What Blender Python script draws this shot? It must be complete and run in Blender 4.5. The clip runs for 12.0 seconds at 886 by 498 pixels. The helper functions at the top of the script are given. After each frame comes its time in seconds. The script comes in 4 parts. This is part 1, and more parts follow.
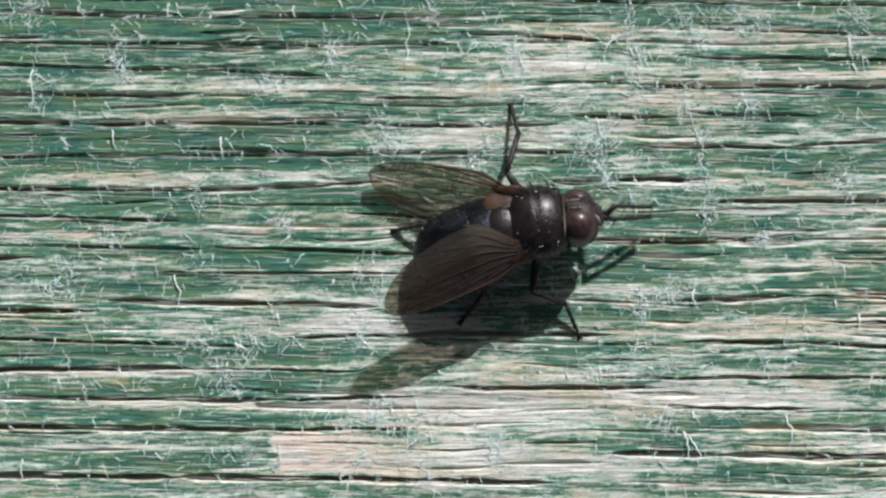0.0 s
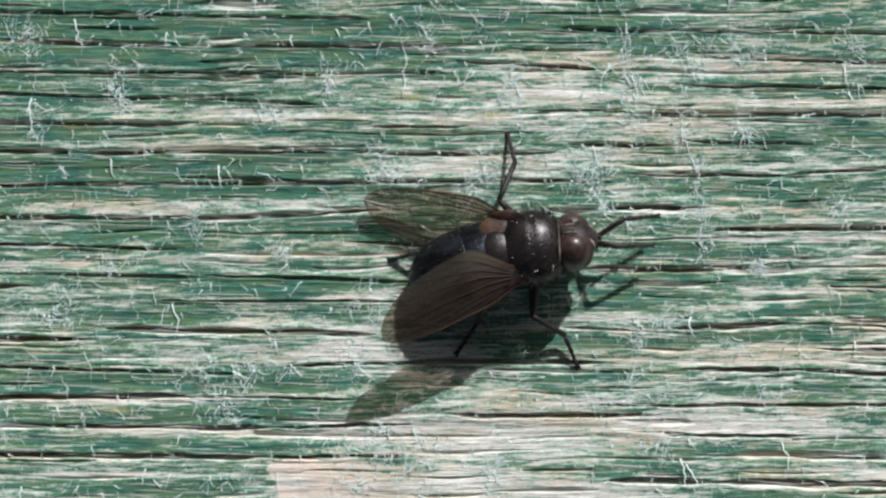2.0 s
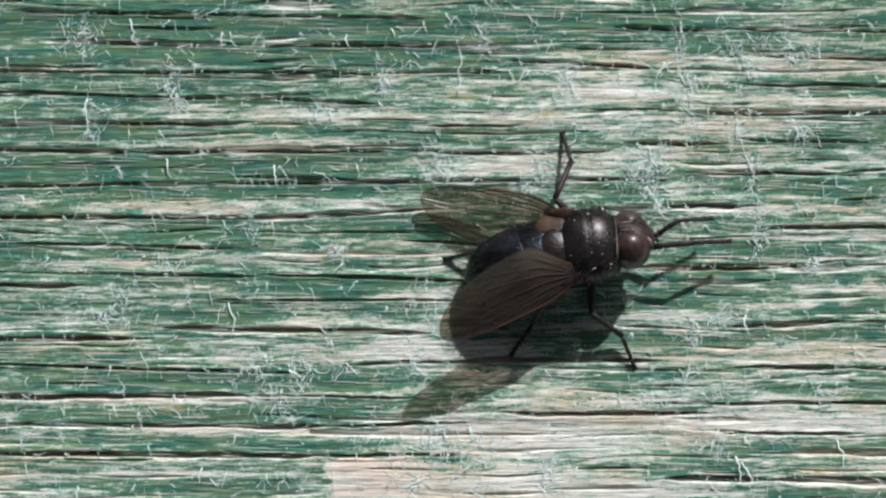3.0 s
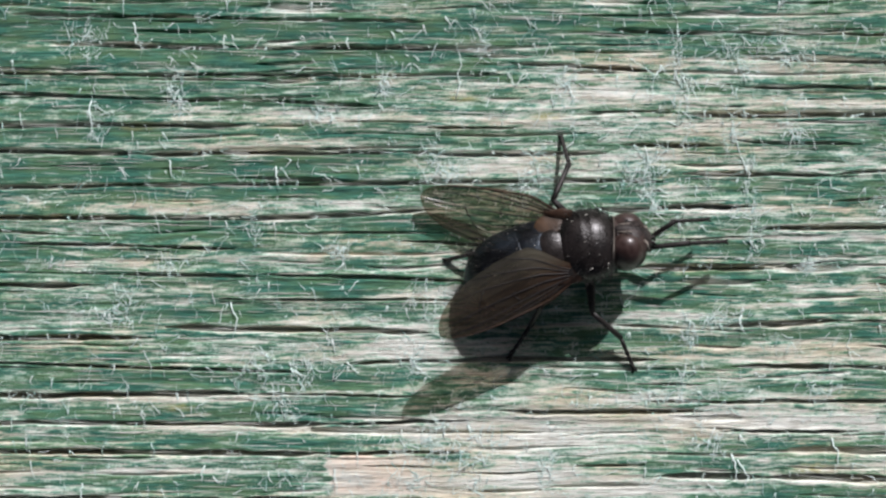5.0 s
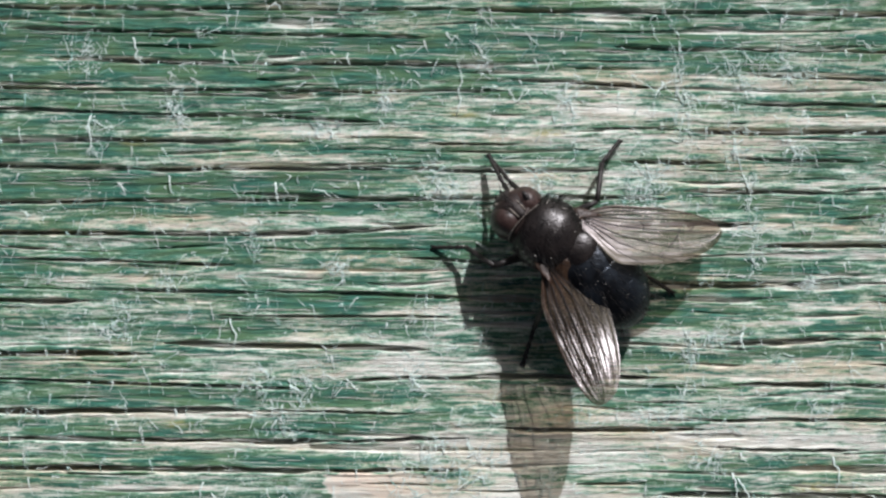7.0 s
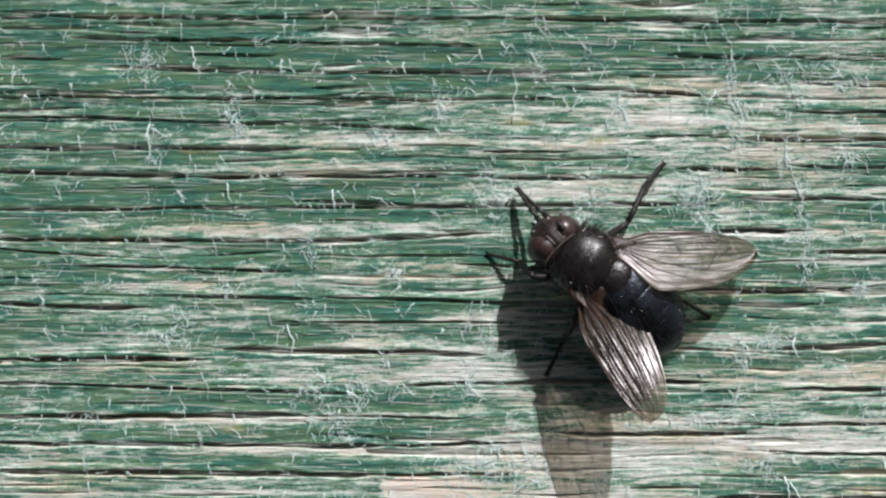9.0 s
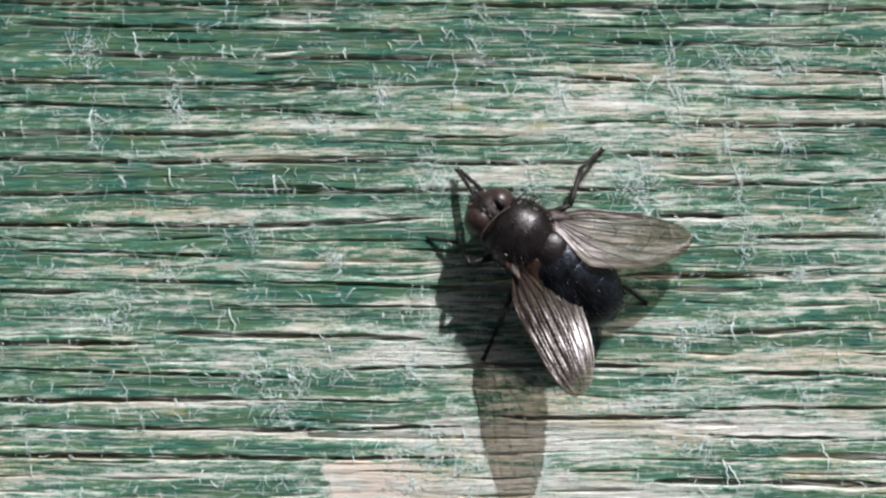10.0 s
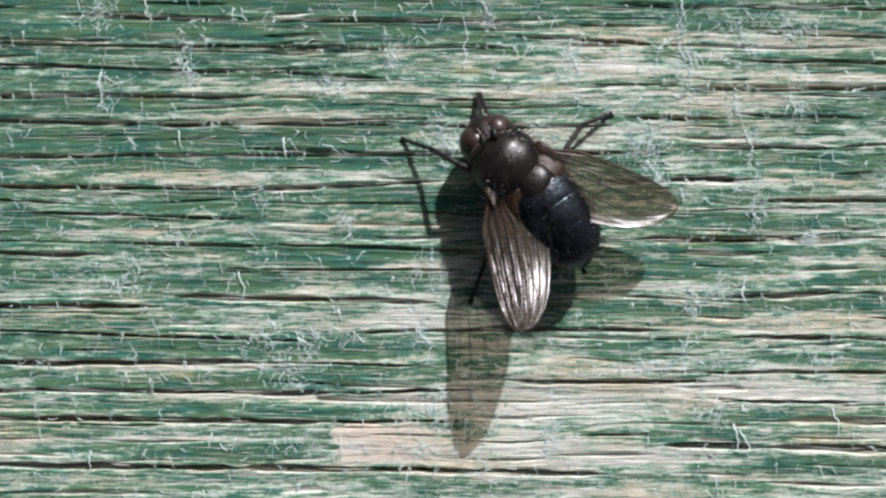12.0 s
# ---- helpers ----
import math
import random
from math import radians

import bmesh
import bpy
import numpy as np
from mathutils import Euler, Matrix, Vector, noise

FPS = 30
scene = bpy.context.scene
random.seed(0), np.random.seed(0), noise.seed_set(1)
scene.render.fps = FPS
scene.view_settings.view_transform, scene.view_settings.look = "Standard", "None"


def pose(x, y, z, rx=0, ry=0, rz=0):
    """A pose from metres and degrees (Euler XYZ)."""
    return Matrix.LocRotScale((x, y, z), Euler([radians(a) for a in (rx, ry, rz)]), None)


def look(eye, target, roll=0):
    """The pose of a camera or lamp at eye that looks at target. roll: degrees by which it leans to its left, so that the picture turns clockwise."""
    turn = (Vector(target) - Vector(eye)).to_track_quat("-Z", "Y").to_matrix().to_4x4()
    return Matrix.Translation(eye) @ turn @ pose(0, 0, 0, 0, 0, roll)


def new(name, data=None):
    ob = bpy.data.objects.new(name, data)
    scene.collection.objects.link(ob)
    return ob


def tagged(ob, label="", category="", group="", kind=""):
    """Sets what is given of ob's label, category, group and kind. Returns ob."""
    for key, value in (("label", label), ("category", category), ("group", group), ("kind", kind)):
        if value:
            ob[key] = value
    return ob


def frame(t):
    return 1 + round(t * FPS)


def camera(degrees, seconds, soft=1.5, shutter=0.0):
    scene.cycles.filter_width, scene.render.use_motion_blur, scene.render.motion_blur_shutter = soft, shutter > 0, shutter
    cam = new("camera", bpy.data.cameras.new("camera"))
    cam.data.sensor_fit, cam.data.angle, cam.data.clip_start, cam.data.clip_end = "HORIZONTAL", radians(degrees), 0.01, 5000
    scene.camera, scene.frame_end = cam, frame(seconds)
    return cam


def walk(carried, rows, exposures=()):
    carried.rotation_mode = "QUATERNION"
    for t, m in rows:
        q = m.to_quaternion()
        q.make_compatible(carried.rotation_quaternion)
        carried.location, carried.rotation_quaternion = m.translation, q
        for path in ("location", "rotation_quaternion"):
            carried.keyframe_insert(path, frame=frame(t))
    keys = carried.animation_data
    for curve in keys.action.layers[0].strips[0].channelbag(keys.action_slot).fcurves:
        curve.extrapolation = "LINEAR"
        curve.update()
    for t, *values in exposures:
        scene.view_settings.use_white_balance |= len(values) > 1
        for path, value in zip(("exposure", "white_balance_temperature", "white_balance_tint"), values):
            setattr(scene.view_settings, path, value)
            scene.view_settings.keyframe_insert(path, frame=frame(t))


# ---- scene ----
MM = 0.001

# ---- camera: hand-held, straight over a plank, about nine centimetres away ----
cam = camera(30, 12.0, soft=2.4, shutter=0.3)
PATH = [  # seconds, x, y, height in millimetres, turn in degrees
    (0.0, -0.45, -0.86, 91.41, -0.01),
    (0.5, 0.69, -1.22, 91.39, 0.03),
    (1.0, -0.68, -0.71, 91.35, 0.07),
    (1.5, -0.02, 0.01, 91.48, 0.05),
    (2.0, -0.29, 0.70, 91.75, -0.06),
    (2.5, -2.94, 0.81, 91.95, -0.21),
    (3.0, -3.37, 0.64, 91.94, -0.18),
    (3.5, -3.70, 1.22, 92.80, -0.15),
    (3.7, -3.39, 1.17, 92.92, -0.19),
    (5.5, -3.35, 0.43, 93.13, -0.14),
    (6.0, -3.20, 0.26, 92.70, 0.11),
    (6.5, -1.74, 1.35, 92.85, 0.04),
    (7.0, -3.36, 1.60, 92.73, 0.03),
    (7.2, -4.55, 1.82, 92.81, -0.07),
    (8.8, -6.37, 1.47, 93.48, -0.15),
    (9.0, -6.48, 1.97, 93.75, -0.05),
    (9.5, -5.61, 1.85, 94.08, -0.03),
    (10.0, -3.10, 1.10, 94.29, -0.04),
    (10.5, -1.78, 0.01, 94.33, -0.02),
    (11.0, -1.64, 0.04, 94.64, 0.10),
    (11.5, -1.63, -0.58, 94.87, 0.09),
    (12.0, -3.67, -1.00, 94.09, 0.07),
]
walk(cam, [(t, pose(x * MM, y * MM, z * MM, 0, 0, r)) for t, x, y, z, r in PATH])

# ---- light: low clear sun from beyond the plank, blue sky ----
SUN = Vector((0.48, 1.2, 1.0)).normalized()
world = bpy.data.worlds.new("sky")
scene.world = world
world.use_nodes = True
sky = world.node_tree.nodes.new("ShaderNodeTexSky")
sky.sky_type, sky.sun_disc = "NISHITA", False
sky.air_density, sky.dust_density, sky.ozone_density = 0.28, 5.0, 0.45
sky.sun_elevation, sky.sun_rotation = math.asin(SUN.z), math.atan2(SUN.x, SUN.y)
backing = world.node_tree.nodes["Background"]
backing.inputs["Strength"].default_value = 0.049
world.node_tree.links.new(sky.outputs["Color"], backing.inputs["Color"])
sun = new("sun", bpy.data.lights.new("sun", "SUN"))
sun.data.energy, sun.data.angle, sun.data.color = 5.75, radians(0.9), (0.995, 0.955, 1.0)
sun.matrix_world = look(SUN * 2.0, (0, 0, 0))

# ---- materials ----
def material(name):
    m = bpy.data.materials.new(name)
    m.use_nodes = True
    nodes, links = m.node_tree.nodes, m.node_tree.links
    return m, nodes, links, nodes["Principled BSDF"]


def noise_node(nodes, links, scale, detail=3.0, stretch=(1, 1, 1), rough=0.55):
    """Noise in millimetres of object space: scale is cycles per millimetre."""
    coord, mapping = nodes.new("ShaderNodeTexCoord"), nodes.new("ShaderNodeMapping")
    mapping.inputs["Scale"].default_value = [1000.0 * s for s in stretch]
    tex = nodes.new("ShaderNodeTexNoise")
    tex.inputs["Scale"].default_value, tex.inputs["Detail"].default_value = scale, detail
    tex.inputs["Roughness"].default_value = rough
    links.new(coord.outputs["Object"], mapping.inputs["Vector"])
    links.new(mapping.outputs["Vector"], tex.inputs["Vector"])
    return tex.outputs["Fac"]


def ramp_node(nodes, links, fac, stops):
    ramp = nodes.new("ShaderNodeValToRGB")
    while len(ramp.color_ramp.elements) < len(stops):
        ramp.color_ramp.elements.new(0.5)
    for element, (place, colour) in zip(ramp.color_ramp.elements, stops):
        element.position, element.color = place, (*colour, 1)
    links.new(fac, ramp.inputs["Fac"])
    return ramp.outputs["Color"]


def math_node(nodes, links, op, a, b):
    node = nodes.new("ShaderNodeMath")
    node.operation = op
    for socket, value in zip(node.inputs, (a, b)):
        if isinstance(value, (int, float)):
            socket.default_value = value
        else:
            links.new(value, socket)
    return node.outputs[0]


def mix_node(nodes, links, fac, a, b, blend="MIX"):
    node = nodes.new("ShaderNodeMix")
    node.data_type, node.blend_type = "RGBA", blend
    for socket, value in ((node.inputs[0], fac), (node.inputs[6], a), (node.inputs[7], b)):
        if isinstance(value, (int, float)):
            socket.default_value = value
        elif isinstance(value, tuple):
            socket.default_value = (*value, 1)
        else:
            links.new(value, socket)
    return node.outputs[2]


def bump_node(nodes, links, bsdf, height, millimetres, strength=1.0):
    bump = nodes.new("ShaderNodeBump")
    bump.inputs["Strength"].default_value, bump.inputs["Distance"].default_value = strength, millimetres * MM
    links.new(height, bump.inputs["Height"])
    links.new(bump.outputs["Normal"], bsdf.inputs["Normal"])


def plank_material():
    """Weathered softwood with the remains of green paint on its ridges."""
    m, nodes, links, bsdf = material("weathered green plank")
    attr = nodes.new("ShaderNodeAttribute")
    attr.attribute_name = "paint"
    paint = attr.outputs["Fac"]
    ochre = nodes.new("ShaderNodeAttribute")
    ochre.attribute_name = "ochre"
    fine = noise_node(nodes, links, 1.0, 4, (0.8, 8.0, 2.0), 0.65)
    hair = noise_node(nodes, links, 1.0, 4, (0.5, 12.0, 2.0), 0.72)
    broad = noise_node(nodes, links, 1.0, 3, (0.12, 0.5, 0.5))
    speck = noise_node(nodes, links, 1.0, 4, (5.0, 9.0, 5.0), 0.65)

    def centred(field, gain):
        return math_node(nodes, links, "MULTIPLY", math_node(nodes, links, "SUBTRACT", field, 0.5), gain)

    wood = ramp_node(nodes, links, hair, [(0.31, (0.19, 0.165, 0.135)), (0.43, (0.60, 0.585, 0.53)), (0.54, (0.83, 0.825, 0.785)), (0.68, (0.92, 0.915, 0.89))])
    tan = ramp_node(nodes, links, broad, [(0.45, (0.96, 1.0, 0.97)), (0.66, (0.84, 0.785, 0.64))])
    wood = mix_node(nodes, links, 1.0, wood, tan, "MULTIPLY")
    lichen = nodes.new("ShaderNodeAttribute")
    lichen.attribute_name = "lichen"
    wood = mix_node(nodes, links, ochre.outputs["Fac"], wood, (0.80, 0.68, 0.56))
    green = ramp_node(nodes, links, fine, [(0.30, (0.011, 0.052, 0.040)), (0.46, (0.026, 0.125, 0.088)), (0.60, (0.050, 0.200, 0.145)), (0.76, (0.16, 0.35, 0.28))])
    patchy = noise_node(nodes, links, 1.0, 3, (0.3, 1.6, 0.5))
    moss = ramp_node(nodes, links, patchy, [(0.37, (0.8, 0.8, 0.8)), (0.60, (0, 0, 0))])
    green = mix_node(nodes, links, moss, green, (0.105, 0.205, 0.095))
    edge = math_node(nodes, links, "ADD", paint, centred(hair, 1.15))
    edge = math_node(nodes, links, "ADD", edge, centred(fine, 0.6))
    edge = math_node(nodes, links, "ADD", edge, centred(speck, 1.0))
    stain = ramp_node(nodes, links, edge, [(0.12, (0, 0, 0)), (0.62, (1, 1, 1))])
    mask = ramp_node(nodes, links, edge, [(0.38, (0, 0, 0)), (0.74, (1, 1, 1))])
    stained = mix_node(nodes, links, stain, wood, mix_node(nodes, links, 1.0, wood, (0.38, 0.66, 0.54), "MULTIPLY"))
    painted = mix_node(nodes, links, mask, stained, green)
    links.new(mix_node(nodes, links, lichen.outputs["Fac"], painted, (0.36, 0.35, 0.14)), bsdf.inputs["Base Color"])
    rough = mix_node(nodes, links, mask, (0.85, 0.85, 0.85), (0.55, 0.55, 0.55))
    links.new(rough, bsdf.inputs["Roughness"])
    bsdf.inputs["Specular IOR Level"].default_value = 0.35
    relief = math_node(nodes, links, "ADD", hair, math_node(nodes, links, "MULTIPLY", speck, 0.3))
    bump_node(nodes, links, bsdf, relief, 0.20)
    return m


def shred_material(name, dark, pale):
    """Chalky paint shreds: colour from shred to shred, grain along them."""
    m, nodes, links, bsdf = material(name)
    geo = nodes.new("ShaderNodeNewGeometry")
    tone = ramp_node(nodes, links, geo.outputs["Random Per Island"], [(0.0, dark), (0.28, pale), (1.0, (0.90, 0.93, 0.91))])
    grain = noise_node(nodes, links, 6.0, 3)
    links.new(mix_node(nodes, links, math_node(nodes, links, "MULTIPLY", grain, 0.5), tone, dark), bsdf.inputs["Base Color"])
    bsdf.inputs["Roughness"].default_value = 0.6
    bump_node(nodes, links, bsdf, grain, 0.02)
    return m


def cuticle(name, dark, light, rough, scale=3.0, metal=0.0, coat=0.0, relief=0.02):
    """Insect cuticle: two tones of a fine bloom, and a pitted relief."""
    m, nodes, links, bsdf = material(name)
    bloom = noise_node(nodes, links, scale * 0.35, 3)
    pits = noise_node(nodes, links, scale * 3.0, 3)
    links.new(ramp_node(nodes, links, bloom, [(0.35, dark), (0.7, light)]), bsdf.inputs["Base Color"])
    links.new(math_node(nodes, links, "ADD", math_node(nodes, links, "MULTIPLY", pits, 0.3), rough - 0.15), bsdf.inputs["Roughness"])
    bsdf.inputs["Metallic"].default_value, bsdf.inputs["Specular IOR Level"].default_value = metal, 0.29
    bsdf.inputs["Coat Weight"].default_value, bsdf.inputs["Coat Roughness"].default_value = coat, 0.25
    bump_node(nodes, links, bsdf, pits, relief)
    return m


def membrane_material():
    """Smoky clear wing film: brown and clouded at the root, clearer outwards, glinting from its pleats."""
    m, nodes, links, bsdf = material("wing film")
    out = nodes["Material Output"]
    clear, film, mix = nodes.new("ShaderNodeBsdfTransparent"), nodes.new("ShaderNodeBsdfGlossy"), nodes.new("ShaderNodeMixShader")
    glow, haze = nodes.new("ShaderNodeBsdfTranslucent"), nodes.new("ShaderNodeMixShader")
    body = nodes.new("ShaderNodeMixShader")
    stain = noise_node(nodes, links, 0.6, 3)
    crumple = noise_node(nodes, links, 1.0, 4, (0.9, 8.0, 1.0), 0.65)
    links.new(ramp_node(nodes, links, stain, [(0.3, (0.39, 0.335, 0.275)), (0.75, (0.50, 0.445, 0.37))]), clear.inputs["Color"])
    film.distribution = "BECKMANN"
    film.inputs["Color"].default_value = (0.96, 0.92, 0.93, 1)
    film.inputs["Roughness"].default_value = 0.32
    bsdf.inputs["Roughness"].default_value = 0.5
    bsdf.inputs["Specular IOR Level"].default_value = 0.2
    coord, axes = nodes.new("ShaderNodeTexCoord"), nodes.new("ShaderNodeSeparateXYZ")
    links.new(coord.outputs["Object"], axes.inputs[0])
    pigment = nodes.new("ShaderNodeMapRange")  # browner towards the root
    pigment.inputs["From Max"].default_value = 3.0 * MM
    pigment.inputs["To Min"].default_value, pigment.inputs["To Max"].default_value = 0.70, 0.14
    links.new(axes.outputs["X"], pigment.inputs["Value"])
    brown = ramp_node(nodes, links, pigment.outputs["Result"], [(0.2, (0.19, 0.13, 0.083)), (0.5, (0.085, 0.045, 0.025))])
    haze.inputs[0].default_value = 0.4
    links.new(bsdf.outputs[0], haze.inputs[1])
    links.new(glow.outputs[0], haze.inputs[2])
    milky = nodes.new("ShaderNodeMapRange")  # clouded towards the trailing edge
    milky.inputs["From Min"].default_value, milky.inputs["From Max"].default_value = 0.6 * MM, 2.2 * MM
    milky.inputs["To Max"].default_value = 0.06
    links.new(math_node(nodes, links, "ABSOLUTE", axes.outputs["Y"], 0.0), milky.inputs["Value"])
    links.new(math_node(nodes, links, "ADD", pigment.outputs["Result"], milky.outputs["Result"]), body.inputs[0])
    brown = mix_node(nodes, links, math_node(nodes, links, "MULTIPLY", milky.outputs["Result"], 14.0), brown, (0.38, 0.35, 0.26))
    links.new(brown, bsdf.inputs["Base Color"])
    links.new(brown, glow.inputs["Color"])
    patch = nodes.new("ShaderNodeMapRange")  # mottled sheen: the film's glossy share varies in random streaks
    patch.inputs["From Min"].default_value, patch.inputs["From Max"].default_value = 0.36, 0.64
    patch.inputs["To Min"].default_value, patch.inputs["To Max"].default_value = 0.022, 0.072
    links.new(noise_node(nodes, links, 0.4, 3, (1.6, 4.0, 1.0)), patch.inputs["Value"])
    links.new(patch.outputs["Result"], mix.inputs[0])
    links.new(clear.outputs[0], body.inputs[1])
    links.new(haze.outputs[0], body.inputs[2])
    links.new(body.outputs[0], mix.inputs[1])
    links.new(film.outputs[0], mix.inputs[2])
    bump = nodes.new("ShaderNodeBump")
    bump.inputs["Distance"].default_value, bump.inputs["Strength"].default_value = 0.013 * MM, 1.0
    links.new(crumple, bump.inputs["Height"])
    links.new(bump.outputs["Normal"], film.inputs["Normal"])
    links.new(mix.outputs[0], out.inputs["Surface"])
    return m


def earth_material():
    m, nodes, links, bsdf = material("dry earth")
    grit = noise_node(nodes, links, 0.02, 6)
    links.new(ramp_node(nodes, links, grit, [(0.3, (0.07, 0.055, 0.035)), (0.7, (0.19, 0.16, 0.11))]), bsdf.inputs["Base Color"])
    bsdf.inputs["Roughness"].default_value = 0.95
    bump_node(nodes, links, bsdf, grit, 6.0)
    return m


PLANK = plank_material()
SHRED = shred_material("paint shreds", (0.24, 0.46, 0.42), (0.74, 0.86, 0.83))
SLIVER = shred_material("wood slivers", (0.42, 0.42, 0.35), (0.82, 0.81, 0.75))
THORAX = cuticle("black thorax cuticle", (0.006, 0.005, 0.005), (0.017, 0.014, 0.013), 0.31, 3.0, 0.0, 0.12, 0.025)
ABDOMEN = cuticle("blue-black abdomen cuticle", (0.013, 0.014, 0.016), (0.042, 0.054, 0.068), 0.33, 1.6, 0.8, 0.06, 0.04)
HEAD = cuticle("dark head cuticle", (0.014, 0.009, 0.008), (0.040, 0.026, 0.022), 0.55)
FACE = cuticle("silvery face dusting", (0.08, 0.07, 0.06), (0.32, 0.29, 0.25), 0.6)
FRONS = cuticle("black dusting between the eyes", (0.010, 0.008, 0.008), (0.040, 0.033, 0.030), 0.6)
EYE = cuticle("red-brown compound eye", (0.022, 0.012, 0.010), (0.046, 0.029, 0.026), 0.40, 9.0, 0.0, 0.35, 0.008)
LEG = cuticle("black leg cuticle", (0.008, 0.007, 0.007), (0.022, 0.019, 0.018), 0.5)
BRISTLE = cuticle("black bristles", (0.006, 0.006, 0.006), (0.015, 0.014, 0.013), 0.5)
SCALE = cuticle("brown wing base", (0.018, 0.011, 0.008), (0.050, 0.028, 0.018), 0.42)
LOBE = cuticle("brown translucent lobe", (0.020, 0.012, 0.008), (0.062, 0.036, 0.021), 0.45)
POLLEN = cuticle("pale dust grains", (0.60, 0.58, 0.52), (0.80, 0.78, 0.72), 0.5)
FILM = membrane_material()
EARTH = earth_material()

# ---- the plank: splits, worn ridges and paint remains, all in millimetres ----
# splits: from x, y to x, y, width
SPLITS_TOP_LEFT = [
    (-27.6, 14.03, -4.5, 13.41, 0.12),
    (-23.9, 12.31, -15.1, 12.06, 0.19),
    (-15.1, 12.06, 0.2, 11.97, 0.19),
    (-32.3, 10.66, 0.0, 10.41, 0.12),
    (-32.3, 9.53, -15.1, 9.09, 0.12),
    (-15.1, 9.09, -7.0, 8.72, 0.12),
    (-32.3, 7.78, -14.8, 7.62, 0.19),
    (-4.5, 7.53, 0.8, 7.44, 0.09),
    (-32.3, 6.38, -20.4, 6.09, 0.19),
    (-20.4, 6.09, -5.8, 6.09, 0.19),
    (-5.8, 6.09, 5.8, 6.03, 0.16),
    (-32.3, 4.22, -16.7, 4.31, 0.16),
    (-16.7, 4.31, 6.8, 4.50, 0.16),
    (-32.3, 2.50, -15.1, 2.38, 0.19),
    (-15.1, 2.38, -3.9, 2.84, 0.19),
]
SPLITS_LOW_LEFT = [
    (-27.6, 1.12, -15.1, 0.66, 0.09),
    (-5.8, 1.12, 0.5, 0.81, 0.09),
    (-32.3, -1.12, -23.4, -1.35, 0.17),
    (-21.5, -0.74, -13.6, -0.84, 0.13),
    (-32.3, 1.98, -25.0, 1.50, 0.09),
    (-13.6, -0.81, -2.0, -1.06, 0.12),
    (-16.2, -2.10, -14.2, -2.16, 0.10),
    (-14.2, -2.16, -2.6, -2.25, 0.09),
    (-32.3, -4.28, -20.0, -4.28, 0.19),
    (-18.9, -3.72, -4.2, -4.03, 0.19),
    (-32.3, -5.59, -11.1, -6.25, 0.12),
    (-8.9, -5.78, 1.1, -5.56, 0.12),
    (-32.3, -7.53, -14.2, -7.50, 0.19),
    (-14.2, -7.50, -5.1, -7.66, 0.09),
    (-32.3, -9.03, -9.8, -9.25, 0.16),
    (-9.8, -9.25, -2.0, -9.00, 0.12),
    (-32.3, -10.66, -10.4, -10.84, 0.19),
    (-10.4, -10.84, -2.0, -10.84, 0.16),
    (-32.3, -13.34, -15.1, -13.50, 0.22),
    (-15.1, -13.50, 5.5, -13.78, 0.22),
]
SPLITS_TOP_RIGHT = [
    (6.3, 12.94, 12.4, 12.78, 0.16),
    (12.4, 12.78, 26.8, 12.66, 0.12),
    (0.5, 11.16, 8.8, 10.69, 0.12),
    (14.2, 11.28, 26.8, 11.00, 0.16),
    (13.6, 9.78, 26.8, 9.50, 0.12),
    (10.2, 8.22, 26.8, 8.16, 0.21),
    (6.8, 6.50, 12.4, 6.44, 0.16),
    (12.8, 6.69, 20.2, 6.50, 0.12),
    (10.2, 4.84, 18.6, 4.78, 0.16),
    (18.6, 4.78, 26.8, 5.28, 0.12),
    (2.1, 4.66, 9.2, 4.38, 0.12),
    (5.2, 2.84, 14.2, 3.06, 0.19),
    (18.6, 3.28, 21.8, 3.50, 0.09),
    (14.2, 1.72, 26.8, 1.88, 0.19),
    (8.3, 1.12, 16.1, 1.28, 0.06),
    (7.4, -0.44, 15.2, -0.47, 0.22),
    (15.2, -0.47, 19.9, 0.03, 0.09),
    (4.6, 8.31, 9.9, 8.41, 0.06),
]
SPLITS_LOW_RIGHT = [
    (20.5, -1.38, 26.8, -1.50, 0.09),
    (12.4, -3.72, 19.2, -3.44, 0.19),
    (19.2, -3.44, 26.8, -3.78, 0.12),
    (6.1, -3.72, 10.5, -3.81, 0.12),
    (20.5, -4.88, 26.8, -5.00, 0.12),
    (13.0, -6.06, 19.2, -6.03, 0.19),
    (19.2, -6.03, 26.8, -6.47, 0.16),
    (-2.6, -5.59, 8.6, -5.66, 0.19),
    (7.4, -6.97, 11.1, -7.09, 0.09),
    (8.3, -7.97, 26.8, -8.00, 0.12),
    (-0.1, -8.53, 11.4, -8.50, 0.16),
    (12.1, -9.66, 19.9, -9.66, 0.12),
    (19.2, -10.91, 26.8, -11.00, 0.16),
    (8.9, -12.19, 14.6, -12.25, 0.25),
    (14.6, -12.25, 26.8, -12.50, 0.25),
    (-32.3, 15.19, -2.6, 15.03, 0.16),
    (-2.6, 15.03, 26.8, 14.72, 0.16),
]
